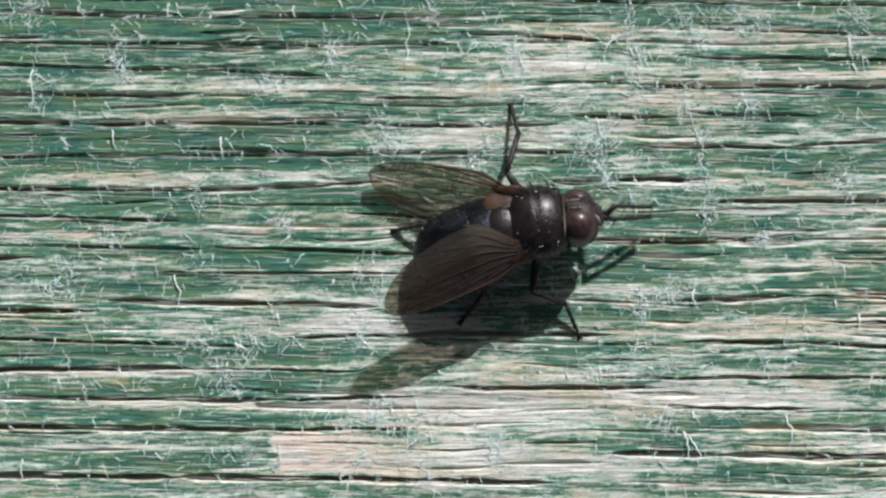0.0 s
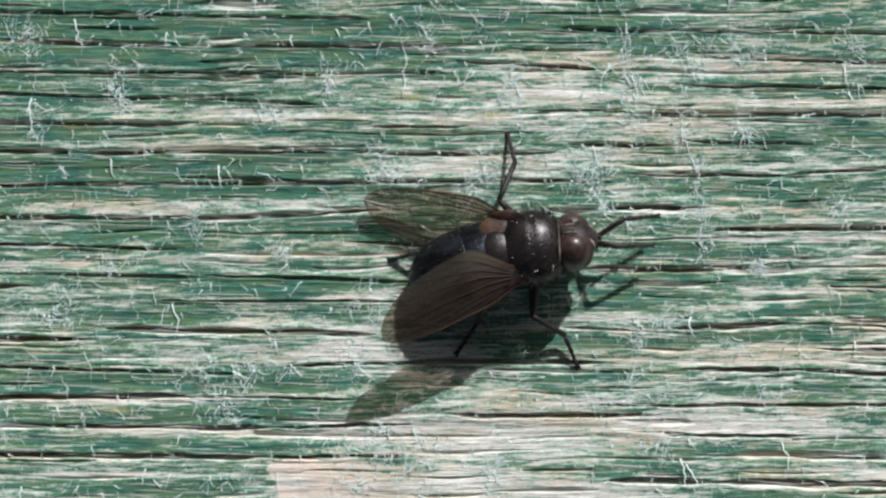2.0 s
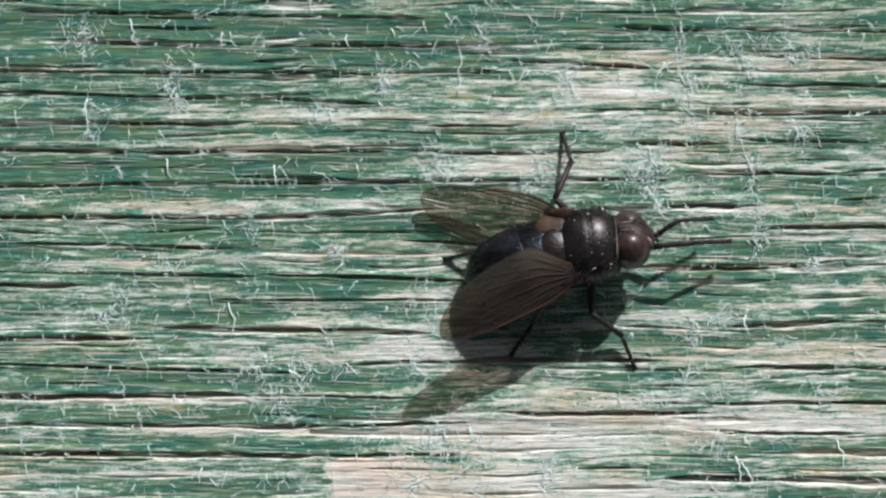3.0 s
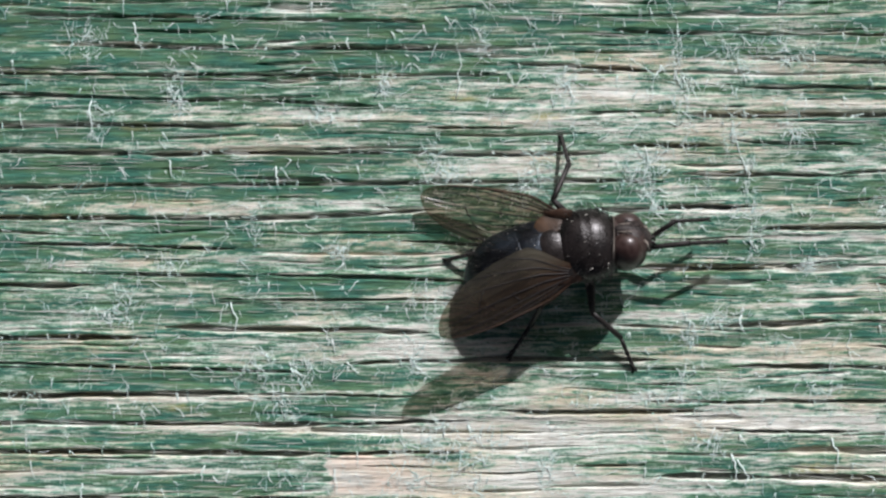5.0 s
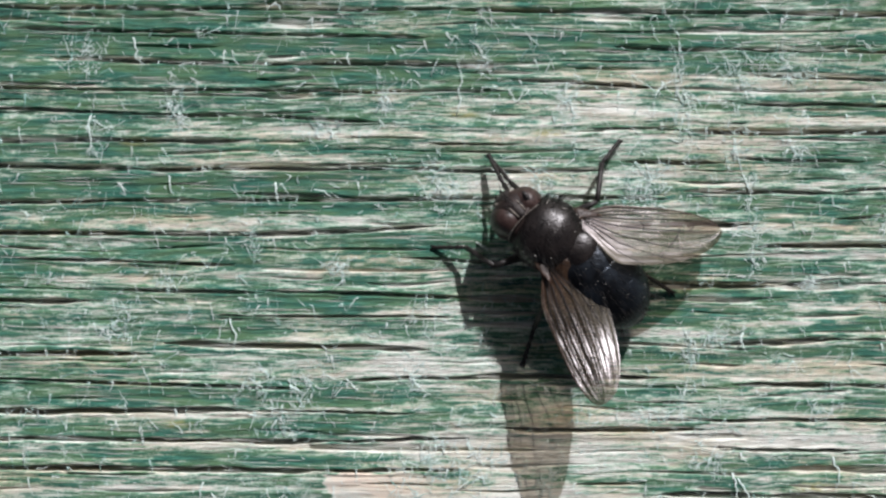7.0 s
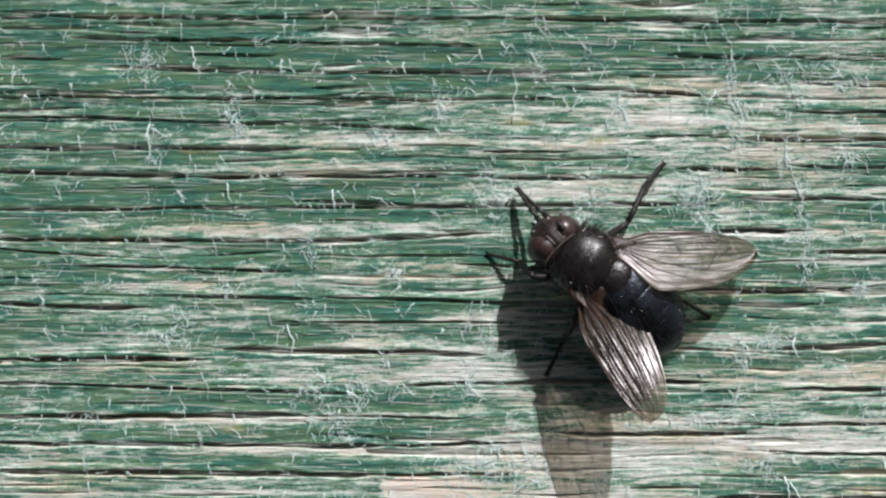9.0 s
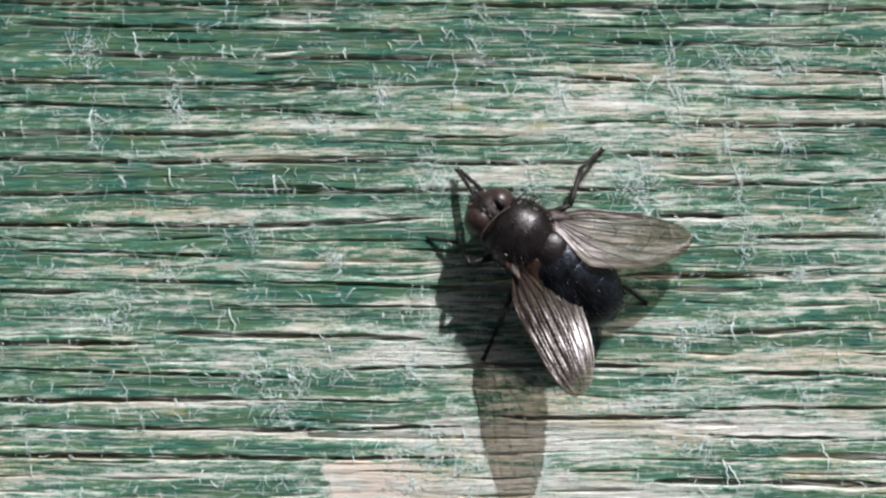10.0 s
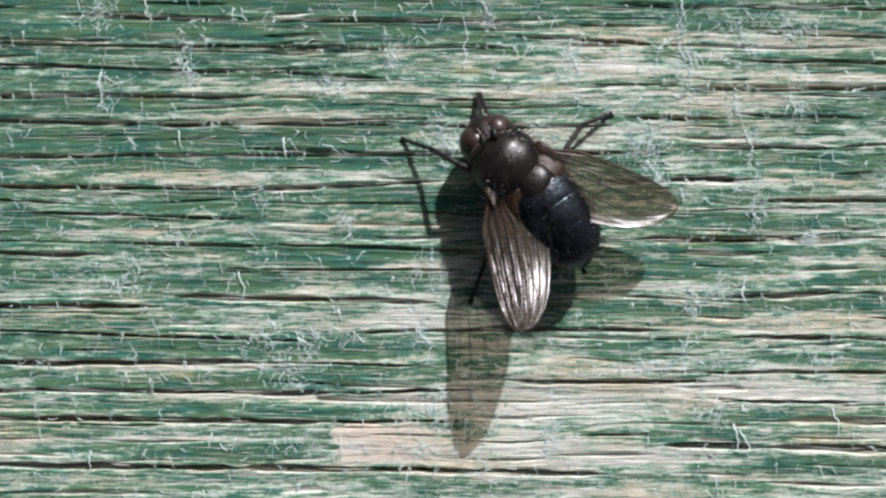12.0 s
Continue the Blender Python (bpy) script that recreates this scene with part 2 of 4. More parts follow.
PAINT_LEFT = [
    (-19.8, 13.16, 8.1, 0.62),
    (-11.1, 11.44, 11.2, 0.41),
    (-7.0, 12.84, 6.2, 0.56),
    (-22.6, 5.19, 6.2, 0.56),
    (-12.0, 5.19, 5.6, 0.56),
    (-21.4, 7.06, 5.0, 0.31),
    (-18.2, 1.59, 4.1, 0.38),
    (-13.6, 3.78, 2.2, 0.38),
    (-8.6, 4.16, 2.2, 0.38),
    (-4.5, 1.84, 3.4, 0.56),
    (-10.4, -1.38, 4.4, 0.56),
    (-7.0, -2.78, 2.5, 0.38),
    (-16.1, -2.94, 5.0, 0.38),
    (-20.4, -6.53, 5.3, 0.62),
    (-11.4, -6.84, 5.0, 0.44),
    (-22.3, -8.72, 3.8, 0.38),
    (-10.4, -8.47, 5.9, 0.38),
    (-19.8, -10.03, 5.3, 0.31),
    (-11.4, -10.28, 6.6, 0.25),
    (-15.4, -12.62, 7.2, 0.56),
]
PAINT_RIGHT = [
    (6.8, 13.22, 7.5, 0.50),
    (21.8, 12.78, 4.1, 0.69),
    (12.4, 11.91, 3.8, 0.38),
    (22.1, 3.84, 3.8, 0.56),
    (16.1, 4.25, 3.4, 0.31),
    (13.0, 0.50, 6.9, 0.44),
    (14.2, -0.97, 8.1, 0.44),
    (20.8, -2.78, 4.1, 0.56),
    (9.9, -1.84, 2.8, 0.62),
    (10.8, -4.66, 3.4, 0.38),
    (17.7, -4.25, 5.0, 0.31),
    (22.4, -7.22, 2.8, 0.47),
    (8.3, -6.28, 3.4, 0.34),
    (23.6, -8.78, 1.6, 0.50),
    (17.7, -10.59, 6.9, 0.44),
    (12.4, -11.06, 2.8, 0.38),
    (19.9, -13.34, 6.2, 0.62),
    (15.5, -7.00, 3.8, 0.31),
    (23.6, 7.06, 2.8, 0.38),
    (17.1, 7.06, 1.6, 0.38),
]
BARE_LEFT = [
    (-5.4, -12.62, 4.4, 0.88),
    (1.1, -12.78, 6.9, 0.88),
    (-4.5, -4.97, 5.9, 0.50),
    (-10.4, -3.34, 3.4, 0.22),
    (-17.3, 3.00, 8.1, 0.38),
    (-7.0, 3.16, 3.8, 0.31),
    (-10.4, 6.44, 5.9, 0.25),
    (-11.4, 8.16, 10.0, 0.50),
    (-7.0, 10.19, 2.2, 0.22),
    (-22.0, 1.91, 3.8, 0.25),
    (-16.7, -1.38, 1.9, 0.28),
    (-11.4, 0.19, 4.7, 0.25),
    (-22.6, -0.12, 3.8, 0.25),
    (-19.8, -7.78, 6.2, 0.22),
    (-4.8, -1.84, 2.8, 0.25),
    (-15.1, -9.34, 5.6, 0.12),
    (-5.1, -3.72, 1.9, 0.16),
    (-20.8, -11.84, 9.4, 0.19),
]
BARE_RIGHT = [
    (6.8, 11.12, 6.6, 0.50),
    (5.2, 9.41, 6.2, 0.81),
    (2.4, 7.84, 4.7, 0.44),
    (3.0, 5.34, 5.3, 0.62),
    (17.7, 10.66, 6.2, 0.38),
    (17.7, 8.78, 8.8, 0.28),
    (11.4, 7.38, 5.6, 0.38),
    (8.9, 5.66, 3.8, 0.44),
    (14.6, 2.84, 7.5, 0.25),
    (17.7, 1.28, 6.9, 0.19),
    (21.1, -1.59, 4.1, 0.22),
    (15.2, -2.53, 4.7, 0.12),
    (9.6, -3.09, 2.5, 0.25),
    (23.8, -4.97, 1.6, 0.44),
    (16.1, -4.97, 6.9, 0.31),
    (1.4, -9.50, 6.9, 1.12),
    (10.5, -8.97, 9.4, 0.62),
    (3.6, -7.78, 5.0, 0.38),
    (6.8, -12.78, 3.8, 0.69),
    (17.4, -5.53, 6.9, 0.19),
]
SHREDS_A = [
    (9.44, 10.97, 9.00, 10.81),
    (8.88, 10.88, 8.47, 9.78),
    (17.12, 9.09, 16.94, 8.22),
    (18.50, -10.03, 18.75, -11.69),
    (12.84, -10.91, 13.16, -12.62),
    (13.16, -11.22, 13.56, -13.09),
    (-15.31, -2.31, -15.22, -4.41),
    (-15.22, 6.03, -14.88, 5.78),
    (-4.03, 11.28, -3.62, 12.28),
    (-6.84, 9.56, -6.53, 8.94),
    (-23.09, 9.09, -23.09, 6.66),
    (-8.72, 12.59, -8.50, 11.84),
    (-6.22, 12.91, -6.00, 12.41),
    (22.00, 10.81, 22.22, 9.41),
    (22.22, 9.41, 22.38, 8.78),
    (12.94, 7.84, 13.09, 6.53),
]
SHREDS_B = [
    (-12.75, 5.34, -12.50, 4.09),
    (-18.72, 5.72, -18.47, 4.66),
    (-10.59, 4.94, -9.50, 4.25),
    (-20.62, -4.28, -19.81, -6.69),
    (-10.12, -3.88, -9.75, -4.81),
    (-16.78, -11.47, -16.94, -12.41),
    (-9.50, -11.69, -9.31, -13.25),
    (13.47, -3.09, 13.62, -4.19),
    (9.88, 12.84, 10.03, 11.91),
    (-2.62, 9.09, -2.53, 12.38),
    (10.19, 10.34, 10.44, 8.47),
    (-23.72, -12.47, -23.62, -13.72),
    (22.59, -4.44, 22.75, -5.44),
    (13.47, 5.81, 13.94, 4.09),
    (14.00, 1.91, 14.25, 0.34),
    (-20.75, 13.47, -20.62, 12.16),
]
CLUMPS_A = [
    (-23.2, 12.2, 0.9, 0.8),
    (-18.4, 10.0, 0.4, 1.1),
    (-18.1, 9.1, 0.2, 0.9),
    (-6.7, 10.3, 0.5, 0.5),
    (-3.9, 5.3, 0.8, 0.8),
    (-2.9, 4.9, 0.9, 0.6),
    (-1.2, 12.1, 0.4, 1.2),
    (-10.1, 8.2, 0.6, 0.2),
    (-9.2, 0.5, 0.4, 0.4),
    (-13.9, 2.2, 0.4, 0.7),
    (-22.9, 7.8, 0.2, 1.2),
    (-21.4, -2.5, 0.9, 0.7),
    (-18.9, -0.3, 0.7, 0.3),
    (-13.9, -6.2, 0.9, 0.6),
    (-11.1, -5.9, 0.8, 0.8),
    (-12.3, -7.8, 0.6, 0.8),
    (-4.5, -2.2, 0.8, 0.6),
    (-5.1, -5.6, 0.4, 0.6),
    (-5.4, -12.8, 1.2, 0.8),
    (-1.4, -12.8, 0.6, 0.9),
    (-4.2, -10.9, 2.2, 0.6),
    (-2.6, -10.0, 2.2, 0.6),
    (9.9, 11.9, 0.3, 1.2),
]
CLUMPS_B = [
    (10.2, 9.1, 0.4, 1.1),
    (8.6, 3.5, 0.6, 0.9),
    (13.3, 11.3, 0.9, 0.9),
    (16.1, 11.6, 1.2, 0.6),
    (16.4, 7.4, 0.6, 0.6),
    (13.0, 7.2, 0.5, 0.6),
    (13.8, 4.4, 0.4, 1.1),
    (14.2, 1.8, 0.4, 1.1),
    (7.4, 4.4, 0.9, 0.9),
    (8.3, 5.7, 0.8, 0.8),
    (10.5, -4.0, 0.5, 0.7),
    (10.2, -6.8, 0.5, 0.6),
    (11.4, -10.3, 0.8, 0.8),
    (9.2, -7.8, 2.5, 0.4),
    (17.7, -7.5, 0.5, 0.4),
    (3.6, 10.0, 0.8, 0.6),
    (1.1, 3.8, 0.8, 0.7),
    (2.1, 5.0, 0.6, 0.9),
    (22.4, 11.9, 0.7, 1.1),
    (21.8, 3.2, 0.6, 0.5),
    (17.4, -0.3, 0.8, 0.4),
    (12.4, -3.4, 1.2, 0.3),
    (2.4, -11.8, 0.6, 0.8),
]


TABLES = {}


def value_noise(x, y, lx, ly, seed):
    """Smooth random field, -1 to 1, with cells lx by ly millimetres, at the points x, y."""
    if seed not in TABLES:
        TABLES[seed] = np.random.RandomState(seed).uniform(-1, 1, (256, 256))
    table = TABLES[seed]
    u, v = x / lx + 1000.0, y / ly + 1000.0
    iu, iv = np.floor(u).astype(int), np.floor(v).astype(int)
    fu, fv = u - iu, v - iv
    fu, fv = fu * fu * (3 - 2 * fu), fv * fv * (3 - 2 * fv)
    a, b = table[iv % 256, iu % 256], table[iv % 256, (iu + 1) % 256]
    c, d = table[(iv + 1) % 256, iu % 256], table[(iv + 1) % 256, (iu + 1) % 256]
    return (a * (1 - fu) + b * fu) * (1 - fv) + (c * (1 - fu) + d * fu) * fv


def blot(x, y, patches):
    """Soft lens-shaped patches, 0 to 1."""
    total = np.zeros_like(x)
    for cx, cy, rx, ry in patches:
        near = ((x - cx) / rx) ** 2 + ((y - cy) / ry) ** 2
        total = np.maximum(total, np.exp(-0.7 * near ** 1.5))
    return total


def plank_surface(x, y):
    """Height in millimetres, paint cover, bare ochre wood and yellow lichen at the points of a grid x, y."""
    wave = y + 0.16 * value_noise(x, y, 7.0, 2.0, 11) + 0.05 * value_noise(x, y, 2.2, 0.8, 12)
    ridges = 0.55 * value_noise(x, wave, 9.0, 0.34, 13) + 0.30 * value_noise(x, wave, 4.5, 0.15, 14) + 0.15 * value_noise(x, wave, 2.2, 0.09, 15)
    z = 0.09 * ridges + 0.10 * value_noise(x, y, 14.0, 1.6, 16)
    depth = np.zeros_like(x)
    for n, (x0, y0, x1, y1, width) in enumerate(SPLITS_TOP_LEFT + SPLITS_LOW_LEFT + SPLITS_TOP_RIGHT + SPLITS_LOW_RIGHT):
        row, zero = x[:1], np.zeros_like(x[:1])
        along = (row - x0) / (x1 - x0)
        line = y0 + (y1 - y0) * along + 0.07 * value_noise(row, zero + 7.3 * n, 2.6, 1.0, 50) + 0.03 * value_noise(row, zero + 7.3 * n, 0.7, 1.0, 51)
        taper = np.clip(np.minimum(row - x0, x1 - row) / 1.6 + 0.25, 0, 1) * ((row > x0 - 0.4) & (row < x1 + 0.4))
        half = 0.68 * width * taper * (1.0 + 0.35 * value_noise(row, zero + 7.3 * n, 1.7, 1.0, 52)) + 1e-6
        off = np.abs(y - line) / half
        depth = np.maximum(depth, taper * (0.35 + 4.2 * width) * np.clip(1.35 - off, 0, 1) ** 0.8)
        z += 0.05 * taper * np.exp(-((off - 2.0) / 1.2) ** 2)
    fine_splits = np.clip(value_noise(x, wave, 6.0, 0.22, 17) - 0.50, 0, 1) * 2.4
    fine_splits *= np.clip(value_noise(x, y, 8.0, 3.0, 18) + 0.6, 0, 1)
    depth = np.maximum(depth, 0.40 * fine_splits)
    cover = 0.52 + 0.20 * value_noise(x, wave, 3.0, 0.26, 21) + 0.30 * value_noise(x, wave, 1.2, 0.13, 22) + 0.22 * value_noise(x, wave, 0.45, 0.09, 24)
    cover += 0.12 * value_noise(x, y, 6.0, 1.3, 23) + np.clip(0.08 - 0.0042 * x + 0.0105 * y, -0.2, 0.32)
    cover += 0.36 * blot(x, y, PAINT_LEFT + PAINT_RIGHT) - 0.42 * blot(x, y, BARE_LEFT + BARE_RIGHT)
    torn = x + 9.8 + 0.25 * value_noise(x, y, 0.6, 0.25, 26) + 0.5 * (y + 12.3) * 0.5
    bare = np.clip(torn / 0.2, 0, 1) * np.clip((-3.2 - x + 1.2 * value_noise(x, wave, 3.0, 0.2, 27)) / 3.5, 0, 1)
    bare *= np.clip((y + 13.2) / 0.15, 0, 1) * np.clip((-10.95 - y + 0.1 * value_noise(x, y, 0.8, 1.0, 28)) / 0.12, 0, 1)
    cover -= 1.2 * bare
    cover -= 0.8 * np.clip(depth / 0.25, 0, 1)
    ochre = bare * (0.42 + 0.6 * value_noise(x, y, 1.1, 0.4, 25) + 0.2 * value_noise(x, y, 0.25, 0.2, 29))
    ochre = np.clip(ochre, 0, 1)
    z += 0.03 * np.clip(4 * (cover - 0.5), 0, 1)
    lichen = blot(x, y, [(17.4, -11.8, 1.0, 0.32), (-18.2, -8.2, 0.7, 0.2), (2.6, 8.1, 0.8, 0.2), (-20.5, 7.6, 0.9, 0.2), (-2.2, 9.1, 0.8, 0.15)])
    lichen *= np.clip(0.55 + 0.8 * value_noise(x, y, 0.3, 0.12, 30), 0, 0.85)
    return z - depth, np.clip(cover, 0, 1), ochre, lichen


def spaced(low, high, step, far_low, far_high):
    """Even steps from low to high, then ever wider ones out to the far ends."""
    mid = list(np.arange(low, high + step / 2, step))
    ends = []
    for start, far, sign in ((low, far_low, -1), (high, far_high, 1)):
        out, gap, at = [], step, start
        while sign * (far - at) > 0:
            gap *= 1.12
            at += sign * gap
            out.append(at)
        out[-1] = far
        ends.append(out)
    return np.array(ends[0][::-1] + mid + ends[1])


SURFACE = []


def build_plank():
    xs, ys = spaced(-33.5, 27.5, 0.11, -210, 190), spaced(-17.0, 17.6, 0.042, -58, 62)
    gx, gy = np.meshgrid(xs, ys)
    z, cover, ochre, lichen = plank_surface(gx, gy)
    SURFACE.extend((xs, ys, z))
    nx, ny = len(xs), len(ys)
    verts = np.stack([gx, gy, z], -1).reshape(-1, 3)
    cell = (np.arange(ny - 1)[:, None] * nx + np.arange(nx - 1)[None]).ravel()
    faces = np.stack([cell, cell + 1, cell + 1 + nx, cell + nx], -1)
    # the sides and the underside, with their own corners
    rim = np.concatenate([np.arange(nx), np.arange(1, ny) * nx + nx - 1, (ny - 1) * nx + np.arange(nx - 2, -1, -1), np.arange(ny - 2, 0, -1) * nx])
    low = verts[rim].copy()
    low[:, 2] = -24.0
    first = len(verts)
    side = np.stack([rim, first + np.arange(len(rim)), first + np.roll(np.arange(len(rim)), -1), np.roll(rim, -1)], -1)
    mesh = bpy.data.meshes.new("plank")
    everything = np.concatenate([verts, low]) * MM
    quads = np.concatenate([faces, side])
    mesh.vertices.add(len(everything))
    mesh.vertices.foreach_set("co", everything.ravel())
    loops = np.concatenate([quads.ravel(), first + np.arange(len(rim))[::-1]])
    mesh.loops.add(len(loops))
    mesh.loops.foreach_set("vertex_index", loops.astype(np.int32))
    mesh.polygons.add(len(quads) + 1)
    starts = np.arange(len(quads) + 1) * 4
    mesh.polygons.foreach_set("loop_start", starts.astype(np.int32))
    mesh.update(calc_edges=True)
    for name, field in (("paint", cover), ("ochre", ochre), ("lichen", lichen)):
        values = np.concatenate([field.ravel(), np.zeros(len(rim))])
        mesh.attributes.new(name, "FLOAT", "POINT").data.foreach_set("value", values.astype(np.float32))
    mesh.materials.append(PLANK)
    mesh.validate()
    return tagged(new("plank", mesh), "weathered wooden plank with cracked, flaking green paint", "plank", kind="structure")


def surface_height(x, y):
    xs, ys, z = SURFACE
    return float(z[np.searchsorted(ys, y), np.searchsorted(xs, x)])


def part(name, bm, mat, parent, label="", smooth=True):
    """Links a bmesh as one mesh object under a thing or a part."""
    mesh = bpy.data.meshes.new(name)
    bmesh.ops.recalc_face_normals(bm, faces=bm.faces)
    for face in bm.faces:
        face.smooth = smooth
    bm.to_mesh(mesh)
    bm.free()
    mesh.materials.append(mat)
    ob = new(name, mesh)
    ob.parent = parent
    return tagged(ob, label)


def tube(bm, points, radii, sides=6, flat=1.0):
    """A tube through the points (millimetres), closed at both ends; flat squeezes it along its own upward side."""
    rings = []
    for n, p in enumerate(points):
        p = Vector(p)
        ahead = (Vector(points[min(n + 1, len(points) - 1)]) - Vector(points[max(n - 1, 0)])).normalized()
        aside = ahead.cross(Vector((0, 0, 1)))
        aside = aside.normalized() if aside.length > 1e-3 else Vector((1, 0, 0))
        over = aside.cross(ahead)
        rings.append([bm.verts.new((p + radii[n] * (math.cos(a) * aside + flat * math.sin(a) * over)) * MM) for a in (2 * math.pi * k / sides for k in range(sides))])
    for a, b in zip(rings, rings[1:]):
        for k in range(sides):
            bm.faces.new((a[k], a[(k + 1) % sides], b[(k + 1) % sides], b[k]))
    bm.faces.new(rings[0][::-1])
    bm.faces.new(rings[-1])


def shred_points(rng, x0, y0, x1, y1, lift, steps=6, curl=0.16):
    """A curling path from one end that sticks to the plank to another that stands off it."""
    ground0, ground1 = surface_height(x0, y0), surface_height(x1, y1)
    bow, kink = rng.uniform(-curl, curl), [0.0] + [rng.gauss(0, 0.22 * curl) for _ in range(steps)]
    length = math.hypot(x1 - x0, y1 - y0)
    points = []
    for k in range(steps + 1):
        u = k / steps
        side = length * (bow * math.sin(math.pi * u) + kink[k])
        nx, ny = -(y1 - y0) / length, (x1 - x0) / length
        z = max(ground0 * (1 - u) + ground1 * u, -0.08) + 0.03 + lift * math.sin(0.5 * math.pi * u) * (1 - 0.25 * u)
        points.append((x0 + (x1 - x0) * u + nx * side, y0 + (y1 - y0) * u + ny * side, z))
    return points


plank = build_plank()

# ---- the fly: x ahead, y to its left, z up, its feet at z = 0 ----
def loft(bm, rings, sides=28, power=2.0):
    """A smooth body through rings of (x, half width, half height, middle height), capped."""
    made = []
    for x, ry, rz, zc in rings:
        ring = []
        for k in range(sides):
            c, s = math.cos(2 * math.pi * k / sides), math.sin(2 * math.pi * k / sides)
            ring.append(bm.verts.new(Vector((x, ry * math.copysign(abs(c) ** (2 / power), c), zc + rz * math.copysign(abs(s) ** (2 / power), s))) * MM))
        made.append(ring)
    for a, b in zip(made, made[1:]):
        for k in range(sides):
            bm.faces.new((a[k], a[(k + 1) % sides], b[(k + 1) % sides], b[k]))
    bm.faces.new(made[0][::-1])
    bm.faces.new(made[-1])


def oval(x0, x1, ry, rz, zc, steps=14, blunt=0.5, droop=0.0):
    """Rings of an egg from x0 to x1 for loft()."""
    rings = []
    for k in range(steps + 1):
        u = 0.5 - 0.5 * math.cos(math.pi * (0.02 + 0.96 * k / steps))
        r = (4 * u * (1 - u)) ** blunt
        rings.append((x0 + (x1 - x0) * u, max(ry * r, 0.02), max(rz * r, 0.02), zc - droop * u))
    return rings


def ball(bm, centre, radii, turn=(0, 0, 0), segments=16):
    m = Matrix.LocRotScale(Vector(centre) * MM, Euler([radians(a) for a in turn]), Vector(radii) * MM)
    bmesh.ops.create_uvsphere(bm, u_segments=segments, v_segments=max(6, segments * 2 // 3), radius=1.0, matrix=m)


def bristle(bm, foot, tip, radius):
    foot, tip = Vector(foot), Vector(tip)
    bend = (foot + tip) / 2 + Vector((0, 0, 0.06))
    tube(bm, [foot, bend, tip], [radius, radius * 0.7, radius * 0.15], 4)


THORAX_AT, HEAD_AT = Vector((0, 0, 2.6)), Vector((1.42, 0, 2.65))


def on_thorax(a, u):
    """A place on the thorax, a around and u along it, and the way outwards."""
    r, c, si = (4 * u * (1 - u)) ** 0.36, math.cos(a), math.sin(a)
    c, si = math.copysign(abs(c) ** 0.909, c), math.copysign(abs(si) ** 0.909, si)
    return Vector((-1.75 + 3.62 * u, 2.02 * r * c, 2.62 + 1.6 * r * si)), Vector((u - 0.5, c, si)).normalized()


def build_thorax(fly, rng):
    bm = bmesh.new()
    loft(bm, [(x, ry, rz, zc) for x, ry, rz, zc in oval(-1.75, 1.87, 2.02, 1.6, 2.62, 30, 0.36)], 36, 2.2)
    for v in bm.verts:  # the seam across the back
        x = v.co.x / MM
        if v.co.z > 2.8 * MM:
            v.co.z -= 0.06 * MM * math.exp(-((x - 0.05) / 0.12) ** 2) * min(abs(v.co.y) / MM + 0.3, 1.0)
    thorax = part("thorax", bm, THORAX, fly, "glossy black domed thorax")
    bm = bmesh.new()
    loft(bm, oval(-2.7, -0.85, 1.06, 0.42, 3.34, 14, 0.40, 0.0), 24)
    part("scutellum", bm, THORAX, thorax, "rounded black shield behind the thorax")
    bm = bmesh.new()
    loft(bm, oval(1.45, 1.92, 1.34, 1.16, 2.68, 6, 0.3), 24)
    part("collar", bm, HEAD, thorax)
    for side in (1, -1):
        bm = bmesh.new()
        loft(bm, [(-2.75, 0.10, 0.02, 3.12), (-2.5, 0.45, 0.04, 3.2), (-2.0, 0.66, 0.05, 3.26), (-1.4, 0.60, 0.06, 3.3), (-0.8, 0.25, 0.06, 3.3)], 20)
        for v in bm.verts:  # a crumpled flap that hangs outwards
            x, y = v.co.x / MM, v.co.y / MM
            v.co.z += (0.06 * math.sin(7.0 * x + 3.0 * y) - 0.35 * side * y) * MM
            v.co.y += side * (1.35 + 0.12 * math.sin(3.0 * x)) * MM
        part("calypter", bm, LOBE, thorax, "brownish lobe behind the wing root")
    bm = bmesh.new()
    for _ in range(420):
        a, u = rng.uniform(0.05, 3.09), rng.uniform(0.06, 0.94)
        foot, out = on_thorax(a, u)
        if math.sin(a) > 0.85 and rng.random() < 0.5:
            continue
        bristle(bm, foot, foot + (out + Vector((-0.5, 0, 0))).normalized() * rng.uniform(0.3, 0.75), 0.014)
    for a in np.linspace(-2.2, 2.2, 12):
        foot = Vector((-1.75 - 0.65 * math.cos(a * 0.6), 0.85 * math.sin(a * 0.7), 3.3))
        bristle(bm, foot, foot + Vector((-0.75, 0.25 * math.sin(a), 0.2)), 0.028)
    tagged(part("bristles", bm, BRISTLE, thorax), kind="stuff")
    bm = bmesh.new()
    for _ in range(80):
        a, u = rng.uniform(0.1, 3.0), rng.uniform(0.0, 0.9) ** 1.5
        if math.sin(a) > 0.75 and rng.random() < 0.8:
            continue
        bmesh.ops.create_icosphere(bm, subdivisions=1, radius=rng.uniform(0.015, 0.042) * MM, matrix=Matrix.Translation(on_thorax(a, u)[0] * MM))
    tagged(part("dust", bm, POLLEN, thorax, "pale grains of dust"), kind="stuff")
    return thorax


def girth(x):
    """The abdomen's girth along the body, 0 to 1: blunt ahead, drawn to a rounded tip."""
    u = (x + 4.0) / (3.5 if x > -4.0 else 3.05)
    return max(1 - abs(u) ** (4.0 if u > 0 else 2.3), 0.02) ** 0.55


